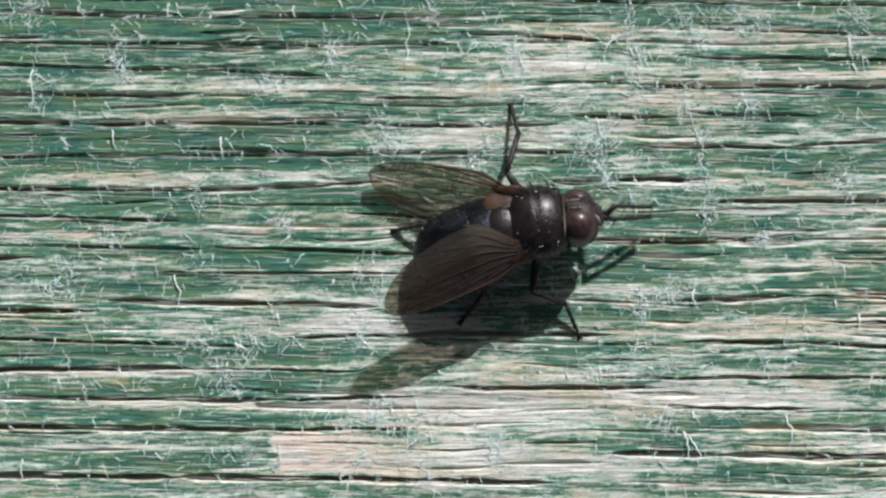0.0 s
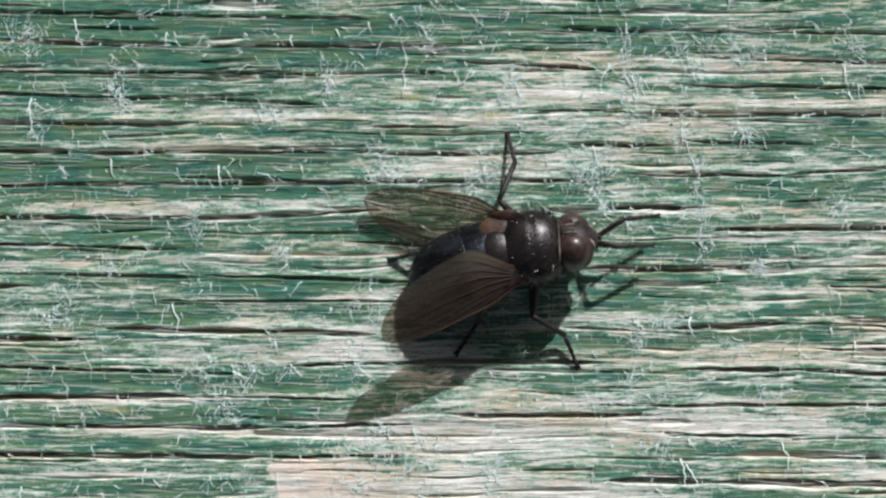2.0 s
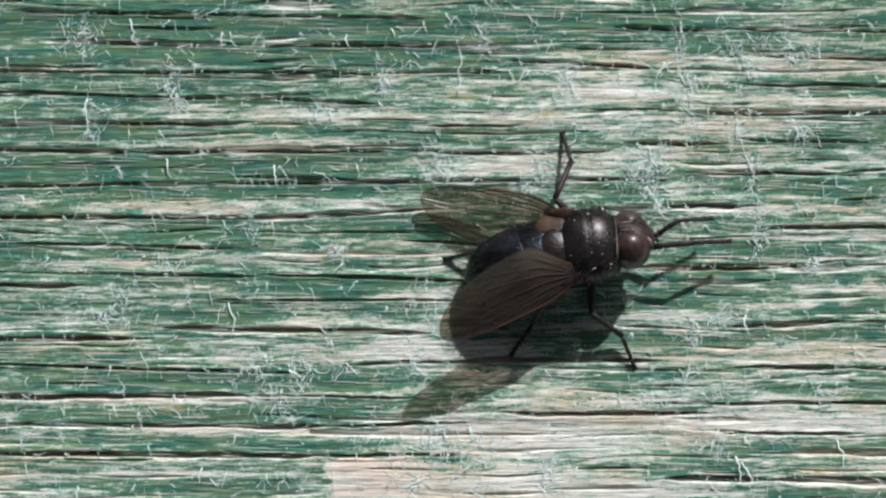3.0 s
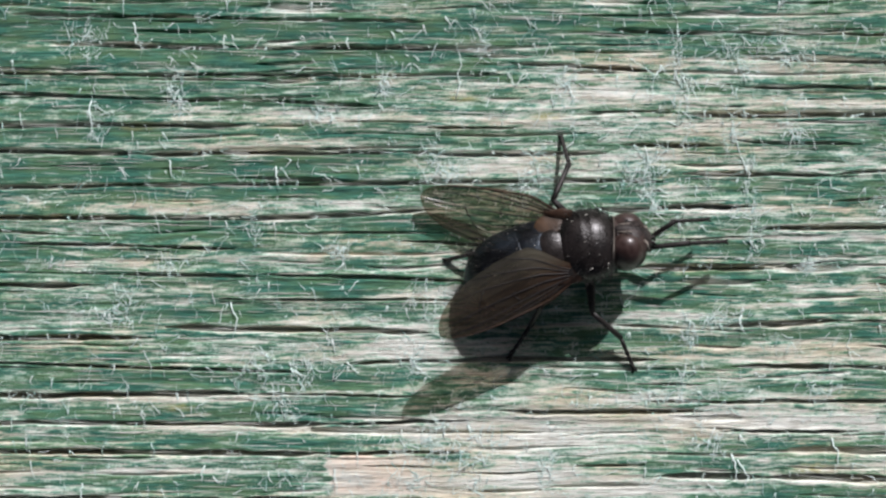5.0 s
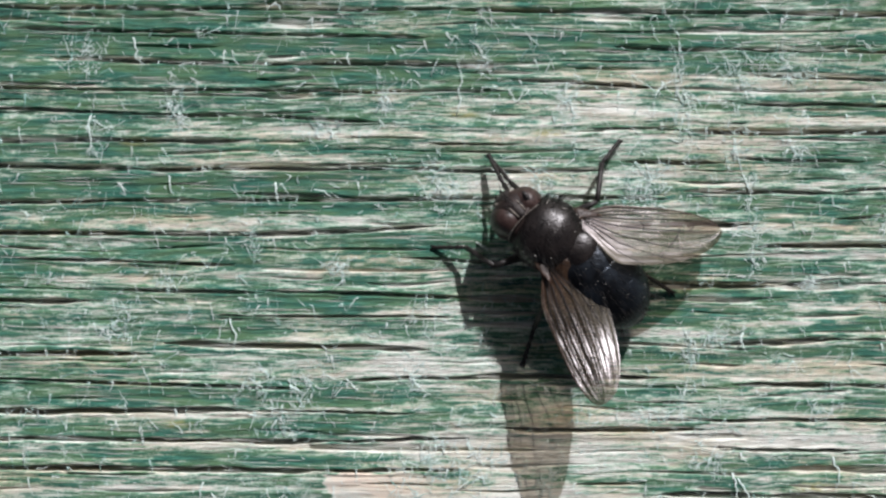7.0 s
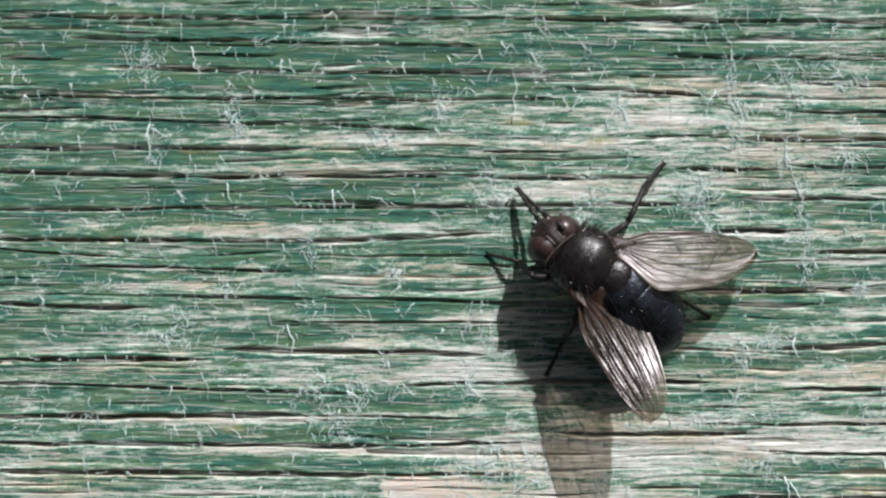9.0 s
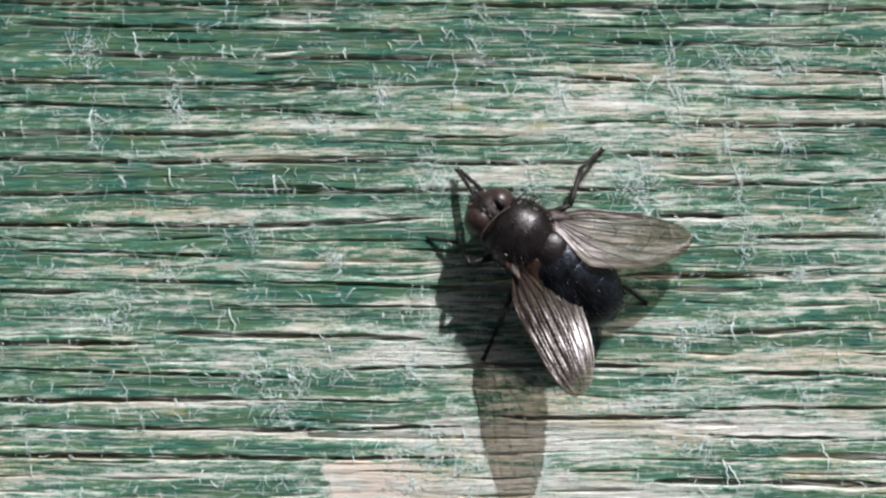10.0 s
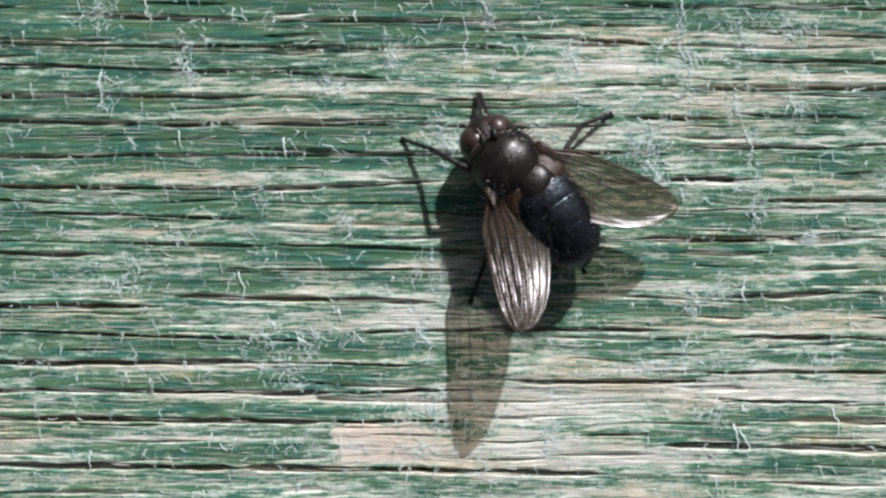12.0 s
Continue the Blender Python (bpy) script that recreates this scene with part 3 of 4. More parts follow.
def droop(x):
    """The height of the abdomen's middle line: it sinks towards the tip."""
    return 2.28 - 0.6 * (max(-2.6 - x, 0) / 4.3) ** 1.6


def build_abdomen(fly, rng):
    bm = bmesh.new()
    loft(bm, oval(-6.8, -1.1, 1.7, 1.15, 2.0, 10, 0.40, -0.2), 24)
    abdomen = part("abdomen", bm, ABDOMEN, fly, "blue-black shiny segmented abdomen")
    ends = (-1.3, -3.2, -4.7, -5.9, -6.9)
    for front, back in zip(ends, ends[1:]):
        bm, rings = bmesh.new(), []
        for k in range(7):
            u = k / 6
            x = front + (back - 0.12 - front) * u
            e = girth(x)
            swell = 1.0 + 0.008 * u
            rings.append((x, 2.12 * e * swell, 1.5 * e * swell, droop(x)))
        x, ry, rz, zc = rings[-1]
        rings += [(x - 0.02, ry * 0.995, rz * 0.995, zc), (x - 0.03, ry * 0.93, rz * 0.93, zc)]
        loft(bm, rings, 28)
        part("tergite", bm, ABDOMEN, abdomen)
    bm = bmesh.new()
    for _ in range(260):
        x = -6.6 + 4.4 * rng.random() ** 1.4
        a = rng.uniform(0.0, 3.14)
        e = girth(x)
        foot = Vector((x, 2.14 * e * math.cos(a), droop(x) + 1.53 * e * math.sin(a)))
        out = Vector((-0.9, 0.7 * math.cos(a), 0.5 * math.sin(a))).normalized()
        bristle(bm, foot, foot + out * rng.uniform(0.3, 0.8), 0.015)
    tagged(part("bristles", bm, BRISTLE, abdomen), kind="stuff")
    bm = bmesh.new()
    for _ in range(44):
        x, a = rng.uniform(-6.2, -2.4), rng.uniform(0.1, 3.0)
        e = girth(x)
        bmesh.ops.create_icosphere(bm, subdivisions=1, radius=rng.uniform(0.010, 0.022) * MM, matrix=Matrix.Translation(Vector((x, 2.15 * e * math.cos(a), droop(x) + 1.55 * e * math.sin(a))) * MM))
    tagged(part("dust", bm, POLLEN, abdomen, "pale grains of dust"), kind="stuff")
    return abdomen


def build_head(fly, rng):
    """The head, with its origin at the neck."""
    bm = bmesh.new()
    loft(bm, oval(-0.12, 1.80, 1.46, 1.24, 0.0, 16, 0.32), 30)
    head = part("head", bm, HEAD, fly)
    for side in (1, -1):
        bm = bmesh.new()
        ball(bm, (0.70, side * 0.62, 0.06), (0.98, 0.90, 1.17), (side * -4, 4, side * 12), 36)
        part("compound_eye", bm, EYE, head, "large red-brown compound eye")
        bm = bmesh.new()
        rim = []
        for k in range(13):  # the pale rim behind the eye
            a = radians(-50 + 150 * k / 12)
            rim.append((0.0 + 0.02 * k / 12, side * 1.34 * math.cos(a), 0.05 + 1.22 * math.sin(a)))
        tube(bm, rim, [0.015 + 0.03 * math.sin(math.pi * k / 12) for k in range(13)], 8)
        part("orbit", bm, FACE, head, "pale dusted rim behind the eye")
    bm = bmesh.new()
    loft(bm, [(0.0, 0.16, 0.10, 1.0), (0.25, 0.22, 0.16, 1.07), (0.75, 0.24, 0.16, 1.12), (1.25, 0.30, 0.22, 0.96), (1.65, 0.42, 0.32, 0.62), (1.96, 0.50, 0.42, 0.15), (2.0, 0.36, 0.40, -0.3)], 18)
    face = part("face", bm, FRONS, head, "black dusted stripe between the eyes")
    for side in (1, -1):
        bm = bmesh.new()
        tube(bm, [(0.2, side * 0.24, 1.13), (0.8, side * 0.27, 1.20), (1.3, side * 0.36, 1.02), (1.7, side * 0.52, 0.62), (1.86, side * 0.62, 0.1)], [0.03, 0.05, 0.06, 0.08, 0.06], 8)
        part("parafacial", bm, FACE, face, "silvery line along the eye")
    for side in (1, -1):
        bm = bmesh.new()
        tube(bm, [(1.88, side * 0.14, 0.32), (2.1, side * 0.18, 0.26), (2.2, side * 0.2, 0.0)], [0.07, 0.10, 0.05], 8)
        tube(bm, [(2.12, side * 0.2, 0.22), (2.34, side * 0.34, 0.32), (2.6, side * 0.46, 0.38)], [0.03, 0.02, 0.008], 5)
        part("antenna", bm, LEG, head)
    bm = bmesh.new()
    tube(bm, [(1.0, 0, -0.9), (1.25, 0, -1.3), (1.35, 0, -1.65)], [0.24, 0.18, 0.26], 10)
    part("proboscis", bm, LEG, head)
    bm = bmesh.new()
    for _ in range(46):
        y = rng.uniform(-1.0, 1.0)
        foot = Vector((0.5 + 1.1 * rng.random() * (1 - abs(y)), y * 0.45, 1.05))
        bristle(bm, foot, foot + Vector((rng.uniform(0.1, 0.5), 0.2 * y, 0.3)), 0.018)
    tagged(part("bristles", bm, BRISTLE, head), kind="stuff")
    for ob in (head, *head.children_recursive):
        ob.data.transform(Matrix.Scale(1.07, 4))
    head.location = HEAD_AT * MM
    return head


WING_LONG = 8.25


def wing_edges(u):
    """How far the wing reaches ahead of and behind its axis at the fraction u of its length."""
    s = min(u / 0.28, 1.0)
    rise = s * s * (3 - 2 * s)
    round_off = math.sqrt(max(1 - max((u - 0.5) / 0.5, 0) ** 2.4, 0))
    taper = math.sqrt(max(1 - max((u - 0.34) / 0.66, 0) ** 1.9, 0))
    return (0.25 + 0.60 * rise) * round_off, (0.7 + 2.0 * rise ** 0.85) * taper


def wing_point(u, v, side):
    """v runs from -1, the trailing edge, to 1, the leading edge."""
    ahead, behind = wing_edges(u)
    y = -behind + (ahead + behind) * 0.5 * (v + 1)
    ahead_part = min(max((v + 0.55) / 0.5, 0.4), 1.0)
    depth = (0.013 if side > 0 else 0.055) * ahead_part * min(u * 4.0, 1.0) * (1.15 - 0.55 * u)
    z = depth * math.cos(v * 25.0 + 3.0 * u) + 0.25 * depth * math.cos(v * 57.0 - 5.0 * u)
    z += (0.50 if side > 0 else 0.06) * max(-v - 0.3, 0) ** 2 * min(u * 1.8, 1.0)
    z += 0.04 * math.sin(2.1 + 9.0 * u) * v - (0.03 if side > 0 else 0.10) * (v + 0.1) ** 2 + (0.25 if side > 0 else -2.2) * u * (1 - u)
    return Vector((WING_LONG * u, side * y, z))


def build_wing(fly, side):
    """side is 1 for a wing whose leading edge lies along its own +y."""
    bm = bmesh.new()
    us, vs = 60, 84
    grid = [[bm.verts.new(wing_point(0.02 + 0.978 * i / us, -1 + 2 * j / vs, side) * MM) for j in range(vs + 1)] for i in range(us + 1)]
    for i in range(us):
        for j in range(vs):
            bm.faces.new((grid[i][j], grid[i + 1][j], grid[i + 1][j + 1], grid[i][j + 1]))
    wing = part("wing", bm, FILM, fly, "smoky translucent veined wing")
    # long veins: from the root to a place on the margin, bowed
    for v0, u1, v1, thick in ((0.92, 0.96, 0.98, 0.065), (0.72, 0.62, 0.97, 0.05), (0.6, 0.80, 0.95, 0.05), (0.5, 0.93, 0.72, 0.05), (0.3, 0.97, 0.1, 0.05), (0.1, 0.80, -0.62, 0.045), (-0.1, 0.66, -0.92, 0.04), (-0.3, 0.42, -0.97, 0.035)):
        bm, points, radii = bmesh.new(), [], []
        for k in range(19):
            s = k / 18
            u = 0.03 + (u1 - 0.03) * s
            v = v0 + (v1 - v0) * s ** 1.5
            points.append(wing_point(u, v, side) + Vector((0, 0, 0.01)))
            radii.append(0.78 * thick * (1.2 - 0.7 * s))
        tube(bm, points, radii, 6, 0.8)
        part("vein", bm, SCALE if thick > 0.06 else LEG, wing)
    for u0, v0, u1, v1 in ((0.42, 0.50, 0.44, 0.16), (0.70, 0.30, 0.62, -0.35), (0.80, 0.45, 0.76, 0.2)):
        bm = bmesh.new()
        points = [wing_point(u0 + (u1 - u0) * k / 6, v0 + (v1 - v0) * k / 6, side) + Vector((0.12 * math.sin(math.pi * k / 6), 0, 0.01)) for k in range(7)]
        tube(bm, points, [0.03] * 7, 5, 0.8)
        part("cross_vein", bm, LEG, wing)
    bm = bmesh.new()
    loft(bm, [(-0.4, 0.35, 0.10, -0.1), (0.1, 0.40, 0.10, -0.05), (0.5, 0.28, 0.07, 0.0), (0.9, 0.12, 0.04, 0.02), (1.3, 0.03, 0.02, 0.03)], 14)
    for v in bm.verts:
        v.co.y += side * 0.1 * MM
    part("wing_root", bm, SCALE, wing, "brown leathery wing root")
    return wing


def limb_mesh(rings, rng, hairs, length):
    bm = bmesh.new()
    tube(bm, [(x, 0, z) for x, r, z in rings], [r for x, r, z in rings], 10)
    for _ in range(hairs):
        x, a = rng.uniform(0.1, 0.95) * length, rng.uniform(0, 6.28)
        foot = Vector((x, 0.1 * math.cos(a), 0.1 * math.sin(a)))
        tube(bm, [foot, foot + Vector((rng.uniform(0.1, 0.3), 0.28 * math.cos(a), 0.28 * math.sin(a)))], [0.018, 0.004], 4)
    return bm


LEGS = {  # root of the leg in the fly, then its thigh, shin and foot lengths
    "front_left": ((1.05, 0.55, 1.75), 2.4, 2.3, 2.4),
    "front_right": ((1.05, -0.55, 1.75), 2.4, 2.3, 2.4),
    "middle_left": ((0.1, 0.85, 1.6), 2.7, 2.5, 2.2),
    "middle_right": ((0.1, -0.85, 1.6), 2.7, 2.5, 2.2),
    "hind_left": ((-0.9, 0.8, 1.55), 2.9, 2.9, 2.4),
    "hind_right": ((-0.9, -0.8, 1.55), 2.9, 2.9, 2.4),
}


def build_leg(fly, thigh, shin, foot, rng):
    """A leg whose own mesh is the thigh, along its +x; shin and foot hang on it."""
    rings = [(0, 0.20, 0), (thigh * 0.15, 0.26, 0), (thigh * 0.45, 0.27, 0.03), (thigh * 0.8, 0.20, 0.02), (thigh, 0.14, 0)]
    leg = part("leg", limb_mesh(rings, rng, 16, thigh), LEG, fly)
    rings = [(0, 0.15, 0), (shin * 0.3, 0.15, 0.02), (shin * 0.7, 0.15, 0.02), (shin, 0.16, 0)]
    tibia = part("tibia", limb_mesh(rings, rng, 20, shin), LEG, leg)
    rings, x = [], 0.0
    for k, share in enumerate((0.36, 0.19, 0.15, 0.13, 0.17)):
        rings += [(x, 0.095, 0), (x + foot * share * 0.8, 0.135, 0), (x + foot * share * 0.95, 0.09, 0)]
        x += foot * share
    bm = limb_mesh(rings, rng, 14, foot * 0.9)
    for side in (1, -1):
        tube(bm, [(foot * 0.93, side * 0.03, 0), (foot + 0.08, side * 0.12, 0.05), (foot + 0.18, side * 0.15, -0.06)], [0.04, 0.035, 0.01], 5)
        ball(bm, (foot + 0.04, side * 0.08, -0.02), (0.11, 0.08, 0.04), (0, 0, 0), 8)
    tarsus = part("tarsus", bm, LEG, leg)
    return leg, tibia, tarsus


rng = random.Random(7)
fly = tagged(new("fly"), "black hairy fly with a blue-black abdomen, on the painted plank", "fly")
build_thorax(fly, rng)
abdomen = build_abdomen(fly, rng)
head = build_head(fly, rng)
wings = {"left": build_wing(fly, -1), "right": build_wing(fly, 1)}
legs = {name: build_leg(fly, *lengths, rng) for name, (root, *lengths) in LEGS.items()}

# ---- loose paint on the plank ----
def build_shreds(plank):
    rng = random.Random(3)
    for x0, y0, x1, y1 in SHREDS_A + SHREDS_B:
        bm = bmesh.new()
        r = rng.uniform(0.022, 0.042)
        tube(bm, shred_points(rng, x0, y0, x1, y1, rng.uniform(0.12, 0.35), 7), [r * 1.2, r * 1.2, r * 1.1, r, r * 0.85, r * 0.7, r * 0.45, r * 0.15], 5, 0.55)
        part("paint_shred", bm, SHRED, plank, "pale turquoise shred of peeling paint")
    bm = bmesh.new()
    spots = []
    for cx, cy, rx, ry in CLUMPS_A + CLUMPS_B:
        spots += [(rng.gauss(cx, rx * 0.7), rng.gauss(cy, ry * 0.9)) for _ in range(int(30 + 42 * rx * ry))]
    spots += [(rng.uniform(-33, 27), rng.uniform(-16.8, 17.2)) for _ in range(3500)]
    for x, y in spots:  # each wisp frays into one to three curling hairs
        a0 = rng.gauss(90, 30) if rng.random() < 0.7 else rng.uniform(0, 180)
        a0 += 180 * rng.randint(0, 1)
        for _ in range(rng.choice((1, 1, 2, 3))):
            length = 0.13 + 1.05 * rng.random() ** 2.1
            a = radians(a0 + rng.gauss(0, 22))
            r = 0.007 + 0.018 * rng.random() ** 1.6
            points = shred_points(rng, x, y, x + length * math.cos(a), y + length * math.sin(a), rng.uniform(0.02, 0.2), 5, rng.choice((0.05, 0.08, 0.14, 0.25)))
            tube(bm, points, [r * 1.2, r * 1.15, r, r * 0.8, r * 0.5, r * 0.15], 4, 0.6)
    tagged(part("paint_fibres", bm, SHRED, plank, "fine hairs of frayed turquoise paint"), kind="stuff")
    bm = bmesh.new()
    for _ in range(2600):
        x, y = rng.uniform(-33, 26), rng.uniform(-16.8, 17.2)
        length, a = 0.9 + 3.2 * rng.random() ** 2, radians(rng.gauss(-1, 1.3))
        r = rng.uniform(0.005, 0.015)
        points = shred_points(rng, x, y, x + length * math.cos(a), y + length * math.sin(a), rng.uniform(0.0, 0.03), 5, 0.012)
        tube(bm, points, [r * 0.3, r * 0.8, r, r, r * 0.7, r * 0.2], 4, 0.7)
    tagged(part("wood_slivers", bm, SLIVER, plank, "bleached slivers of frayed wood grain"), kind="stuff")


build_shreds(plank)

# ---- the ground that the plank lies on ----
bm = bmesh.new()
bmesh.ops.create_grid(bm, x_segments=8, y_segments=8, size=400.0, matrix=Matrix.Translation((0, 0, -0.024)))
mesh = bpy.data.meshes.new("ground")
bm.to_mesh(mesh)
bm.free()
mesh.materials.append(EARTH)
tagged(new("ground", mesh), "bare dry brown earth under the plank", "ground", kind="structure")


# ---- what moves: millimetres, degrees ----
# the fly: seconds, x, y, heading, nose down, left side up, lift
STEPS = [
    (0.0, 4.55, 0.5, 8, 0, -10, 0.3), (0.6, 4.55, 0.5, 8, 0, -10, 0.3), (1.2, 4.5, 0.65, 8, 0, -10, 0.3), (2.4, 4.45, 0.8, 8, 0, -10, 0.3), (5.3, 4.45, 0.8, 8, 0, -10, 0.3), (5.5, 4.3, 0.9, 9, 0, -10, 0.3),
    (5.7, 5.6, 1.4, 22, 0, -6, 0.3), (5.9, 6.3, 1.7, 40, 0, 0, 0.3), (6.0, 6.5, 1.7, 47, 0, 0, 0.3),
    (6.2, 6.7, 2.7, 82, 2, 0, 0.3), (6.4, 5.6, 3.1, 98, 2, 0, 0.3), (6.5, 5.25, 3.0, 121, 2, 4, 0.3),
    (6.7, 4.0, 2.65, 138, 2, 7, 0.3), (7.0, 2.4, 2.35, 152, 2, 7, 0.5),
]
STEPS_LATE = [
    (7.4, 1.95, 1.8, 152, 3, 7, 0.5), (9.0, 1.3, 1.2, 151, 3, 7, 0.5), (9.6, 1.2, 1.3, 151, 3, 7, 0.5), (10.0, 1.2, 1.85, 151, 3, 7, 0.5),
    (10.2, 0.8, 2.9, 148, 4, 6, 0.5), (10.4, -0.15, 3.7, 144, 4, 5, 0.4), (11.0, -0.15, 3.7, 144, 5, 5, 0.4), (12.0, -0.1, 3.6, 144, 10, 5, 0.4),
]
# the abdomen on its waist: seconds, turn, droop
ABDOMEN_TURNS = [
    (0.0, 11, 7), (5.5, 11, 7), (6.0, 10, 2), (6.5, -3, 3), (7.0, -17, 7), (10.0, -14, 6), (10.4, -18, 6), (12.0, -18, 9),
]
# the wings' tips over the plank: seconds, x, y, height
LEFT_TIP = [
    (0.0, -4.84, 3.4, 1.1), (5.5, -4.95, 3.75, 1.1), (6.0, -3.13, -0.44, 3.2), (6.2, -0.95, -4.08, 3.0), (6.4, 0.64, -4.98, 3.3),
    (6.5, 4.15, -5.53, 6.5), (7.0, 4.75, -6.02, 6.2), (10.0, 3.85, -6.2, 6.4), (10.5, -0.1, -4.47, 7.3), (12.0, 0.35, -5.04, 6.3),
]
RIGHT_TIP = [
    (0.0, -3.9, -4.4, 4.0), (5.5, -3.95, -4.2, 4.0), (6.0, 4.2, -7.4, 4.4), (6.2, 9.48, -5.67, 3.0), (6.4, 11.07, -3.84, 3.3),
    (6.5, 13.19, -1.46, 4.1), (7.0, 12.64, 2.7, 1.5), (10.0, 11.7, 1.75, 1.5), (10.5, 9.78, 2.3, 3.6), (12.0, 9.87, 1.2, 3.0),
]
# which way the wings' upper sides lean: seconds, x, y
LEFT_LEAN = [(0.0, -0.1, -0.3), (5.5, -0.1, -0.3), (6.2, 0, 0), (6.5, 0.18, 0.45), (12.0, 0.18, 0.45)]
RIGHT_LEAN = [(0.0, 0.12, -0.3), (5.5, 0.12, -0.3), (5.9, 0.14, -0.17), (6.4, 0.18, 0.4), (10.1, 0.18, 0.4), (10.4, -0.02, 0.03), (11.2, -0.02, 0.03), (11.5, 0.08, 0.22), (11.8, -0.02, 0.03), (12.0, -0.02, 0.03)]
# the front feet while they rub: seconds, x, y, height
RUB_LEFT = [
    (0.0, 10.85, 1.22, 1.6), (0.1, 10.68, 0.32, 1.6), (0.2, 10.81, 0.68, 1.6), (0.3, 11.25, 0.86, 1.6), (0.4, 11.70, 1.62, 1.6), (0.5, 12.26, 1.64, 1.6),
    (0.6, 11.98, 1.65, 1.6), (0.7, 10.20, 3.32, 1.6), (0.8, 10.08, 2.96, 1.6), (0.9, 10.33, 2.11, 1.6), (1.0, 11.34, 1.91, 1.6), (1.1, 11.08, 1.84, 1.6),
    (1.2, 11.27, 1.98, 1.6), (1.3, 11.99, 0.96, 1.6), (1.4, 11.09, 0.5, 1.6), (1.5, 9.6, 3.8, 1.6),
]
RUB_LEFT_ON = [
    (1.6, 10.59, 1.44, 1.6), (1.7, 10.76, 0.75, 1.6), (1.8, 9.85, 0.73, 1.6), (1.9, 11.09, 0.86, 1.6), (2.0, 11.48, 2.33, 1.6), (2.1, 11.32, 2.25, 1.6),
    (2.2, 11.1, 0.9, 1.6), (2.3, 9.9, 3.3, 1.6), (2.4, 10.06, 3.06, 1.6), (2.5, 9.05, 3.20, 1.6), (2.6, 9.70, 3.51, 1.6), (2.7, 10.14, 1.31, 1.6),
    (2.8, 11.87, 1.89, 1.6), (2.9, 11.23, 2.08, 1.6), (3.0, 11.36, 2.08, 1.6), (3.1, 12.19, 1.02, 1.6), (3.5, 9.11, 0.90, 1.6),
]
RUB_RIGHT = [
    (0.0, 10.79, 1.10, 1.6), (0.1, 10.62, 0.05, 1.6), (0.2, 10.63, 0.38, 1.6), (0.3, 11.68, 0.24, 1.6), (0.4, 11.45, 0.33, 1.6), (0.5, 12.35, 0.57, 1.6),
    (0.6, 12.2, 0.88, 1.6), (0.7, 10.7, 0.83, 1.6), (0.8, 10.85, -0.17, 1.6), (0.9, 10.58, 0.52, 1.6), (1.0, 11.07, 0.99, 1.6), (1.1, 12.58, 1.28, 1.6),
    (1.2, 12.10, 1.27, 1.6), (1.3, 11.47, 0.47, 1.6), (1.4, 12.04, -0.47, 1.6), (1.5, 11.13, 1.24, 1.6),
]
RUB_RIGHT_ON = [
    (1.6, 10.59, 0.46, 1.6), (1.7, 11.00, 0.29, 1.6), (1.8, 10.34, 0.24, 1.6), (1.9, 10.60, -0.09, 1.6), (2.0, 11.17, 1.06, 1.6), (2.1, 12.53, 1.69, 1.6),
    (2.2, 11.38, 0.07, 1.6), (2.3, 10.3, 1.1, 1.6), (2.4, 9.69, 0.41, 1.6), (2.5, 9.76, 2.89, 1.6), (2.6, 10.65, 1.03, 1.6), (2.7, 10.26, 0.82, 1.6),
    (2.8, 11.41, 1.28, 1.6), (2.9, 12.25, 1.71, 1.6), (3.0, 12.50, 1.21, 1.6), (3.1, 11.81, 0.37, 1.6), (3.5, 9.26, 0.44, 1.6),
]


def rubbing(first, then):
    """The rubbing rows, and their later part once more until the fly turns."""
    return first + then + [(t + 2.0, *place) for t, *place in then[:-1]]


# the feet: seconds, x, y, height
FEET = {}
FEET["front_left"] = rubbing(RUB_LEFT, RUB_LEFT_ON) + [
    (5.3, 12.0, 0.81, 1.2), (5.5, 10.44, 4.82, 0.0), (5.7, 10.5, 4.8, 0.0), (6.0, 9.56, 6.02, 0.0),
    (6.2, 7.14, 7.21, 0.0), (6.4, 0.95, 7.04, 0.0), (6.5, 0.72, 5.81, 0.4), (7.0, -0.84, 6.83, 0.6), (9.5, -2.48, 5.2, 0.6), (10.0, -2.3, 5.6, 0.6),
    (10.5, -1.26, 8.64, 0.4), (12.0, -1.7, 7.82, 0.3),
]
FEET["front_right"] = rubbing(RUB_RIGHT, RUB_RIGHT_ON) + [
    (5.3, 12.0, 0.5, 1.2), (5.5, 11.73, -1.17, 0.0), (5.7, 12.0, -1.0, 0.0), (6.0, 14.29, 3.49, 0.0),
    (6.2, 10.79, 7.31, 0.0), (6.4, 8.75, 8.44, 0.0), (6.5, 4.67, 8.78, 0.0), (7.0, -0.78, 6.73, 0.6), (9.5, -2.35, 5.08, 0.6), (10.0, -2.1, 5.5, 0.6),
    (10.5, -0.88, 8.64, 0.4), (12.0, -1.57, 7.76, 0.3),
]
FEET["middle_left"] = [
    (0.0, 3.3, 7.1, 0.0), (5.6, 3.3, 7.0, 0.0), (6.0, 1.61, 5.12, 0.0), (6.2, -0.59, 1.87, 0.0), (6.4, -0.48, 1.84, 0.0),
    (6.5, -0.09, -2.48, 0.0), (7.0, -3.99, 1.69, 0.0), (10.1, -4.0, 1.7, 0.0), (10.3, -5.93, 5.3, 0.0), (12.0, -6.0, 5.25, 0.0),
]
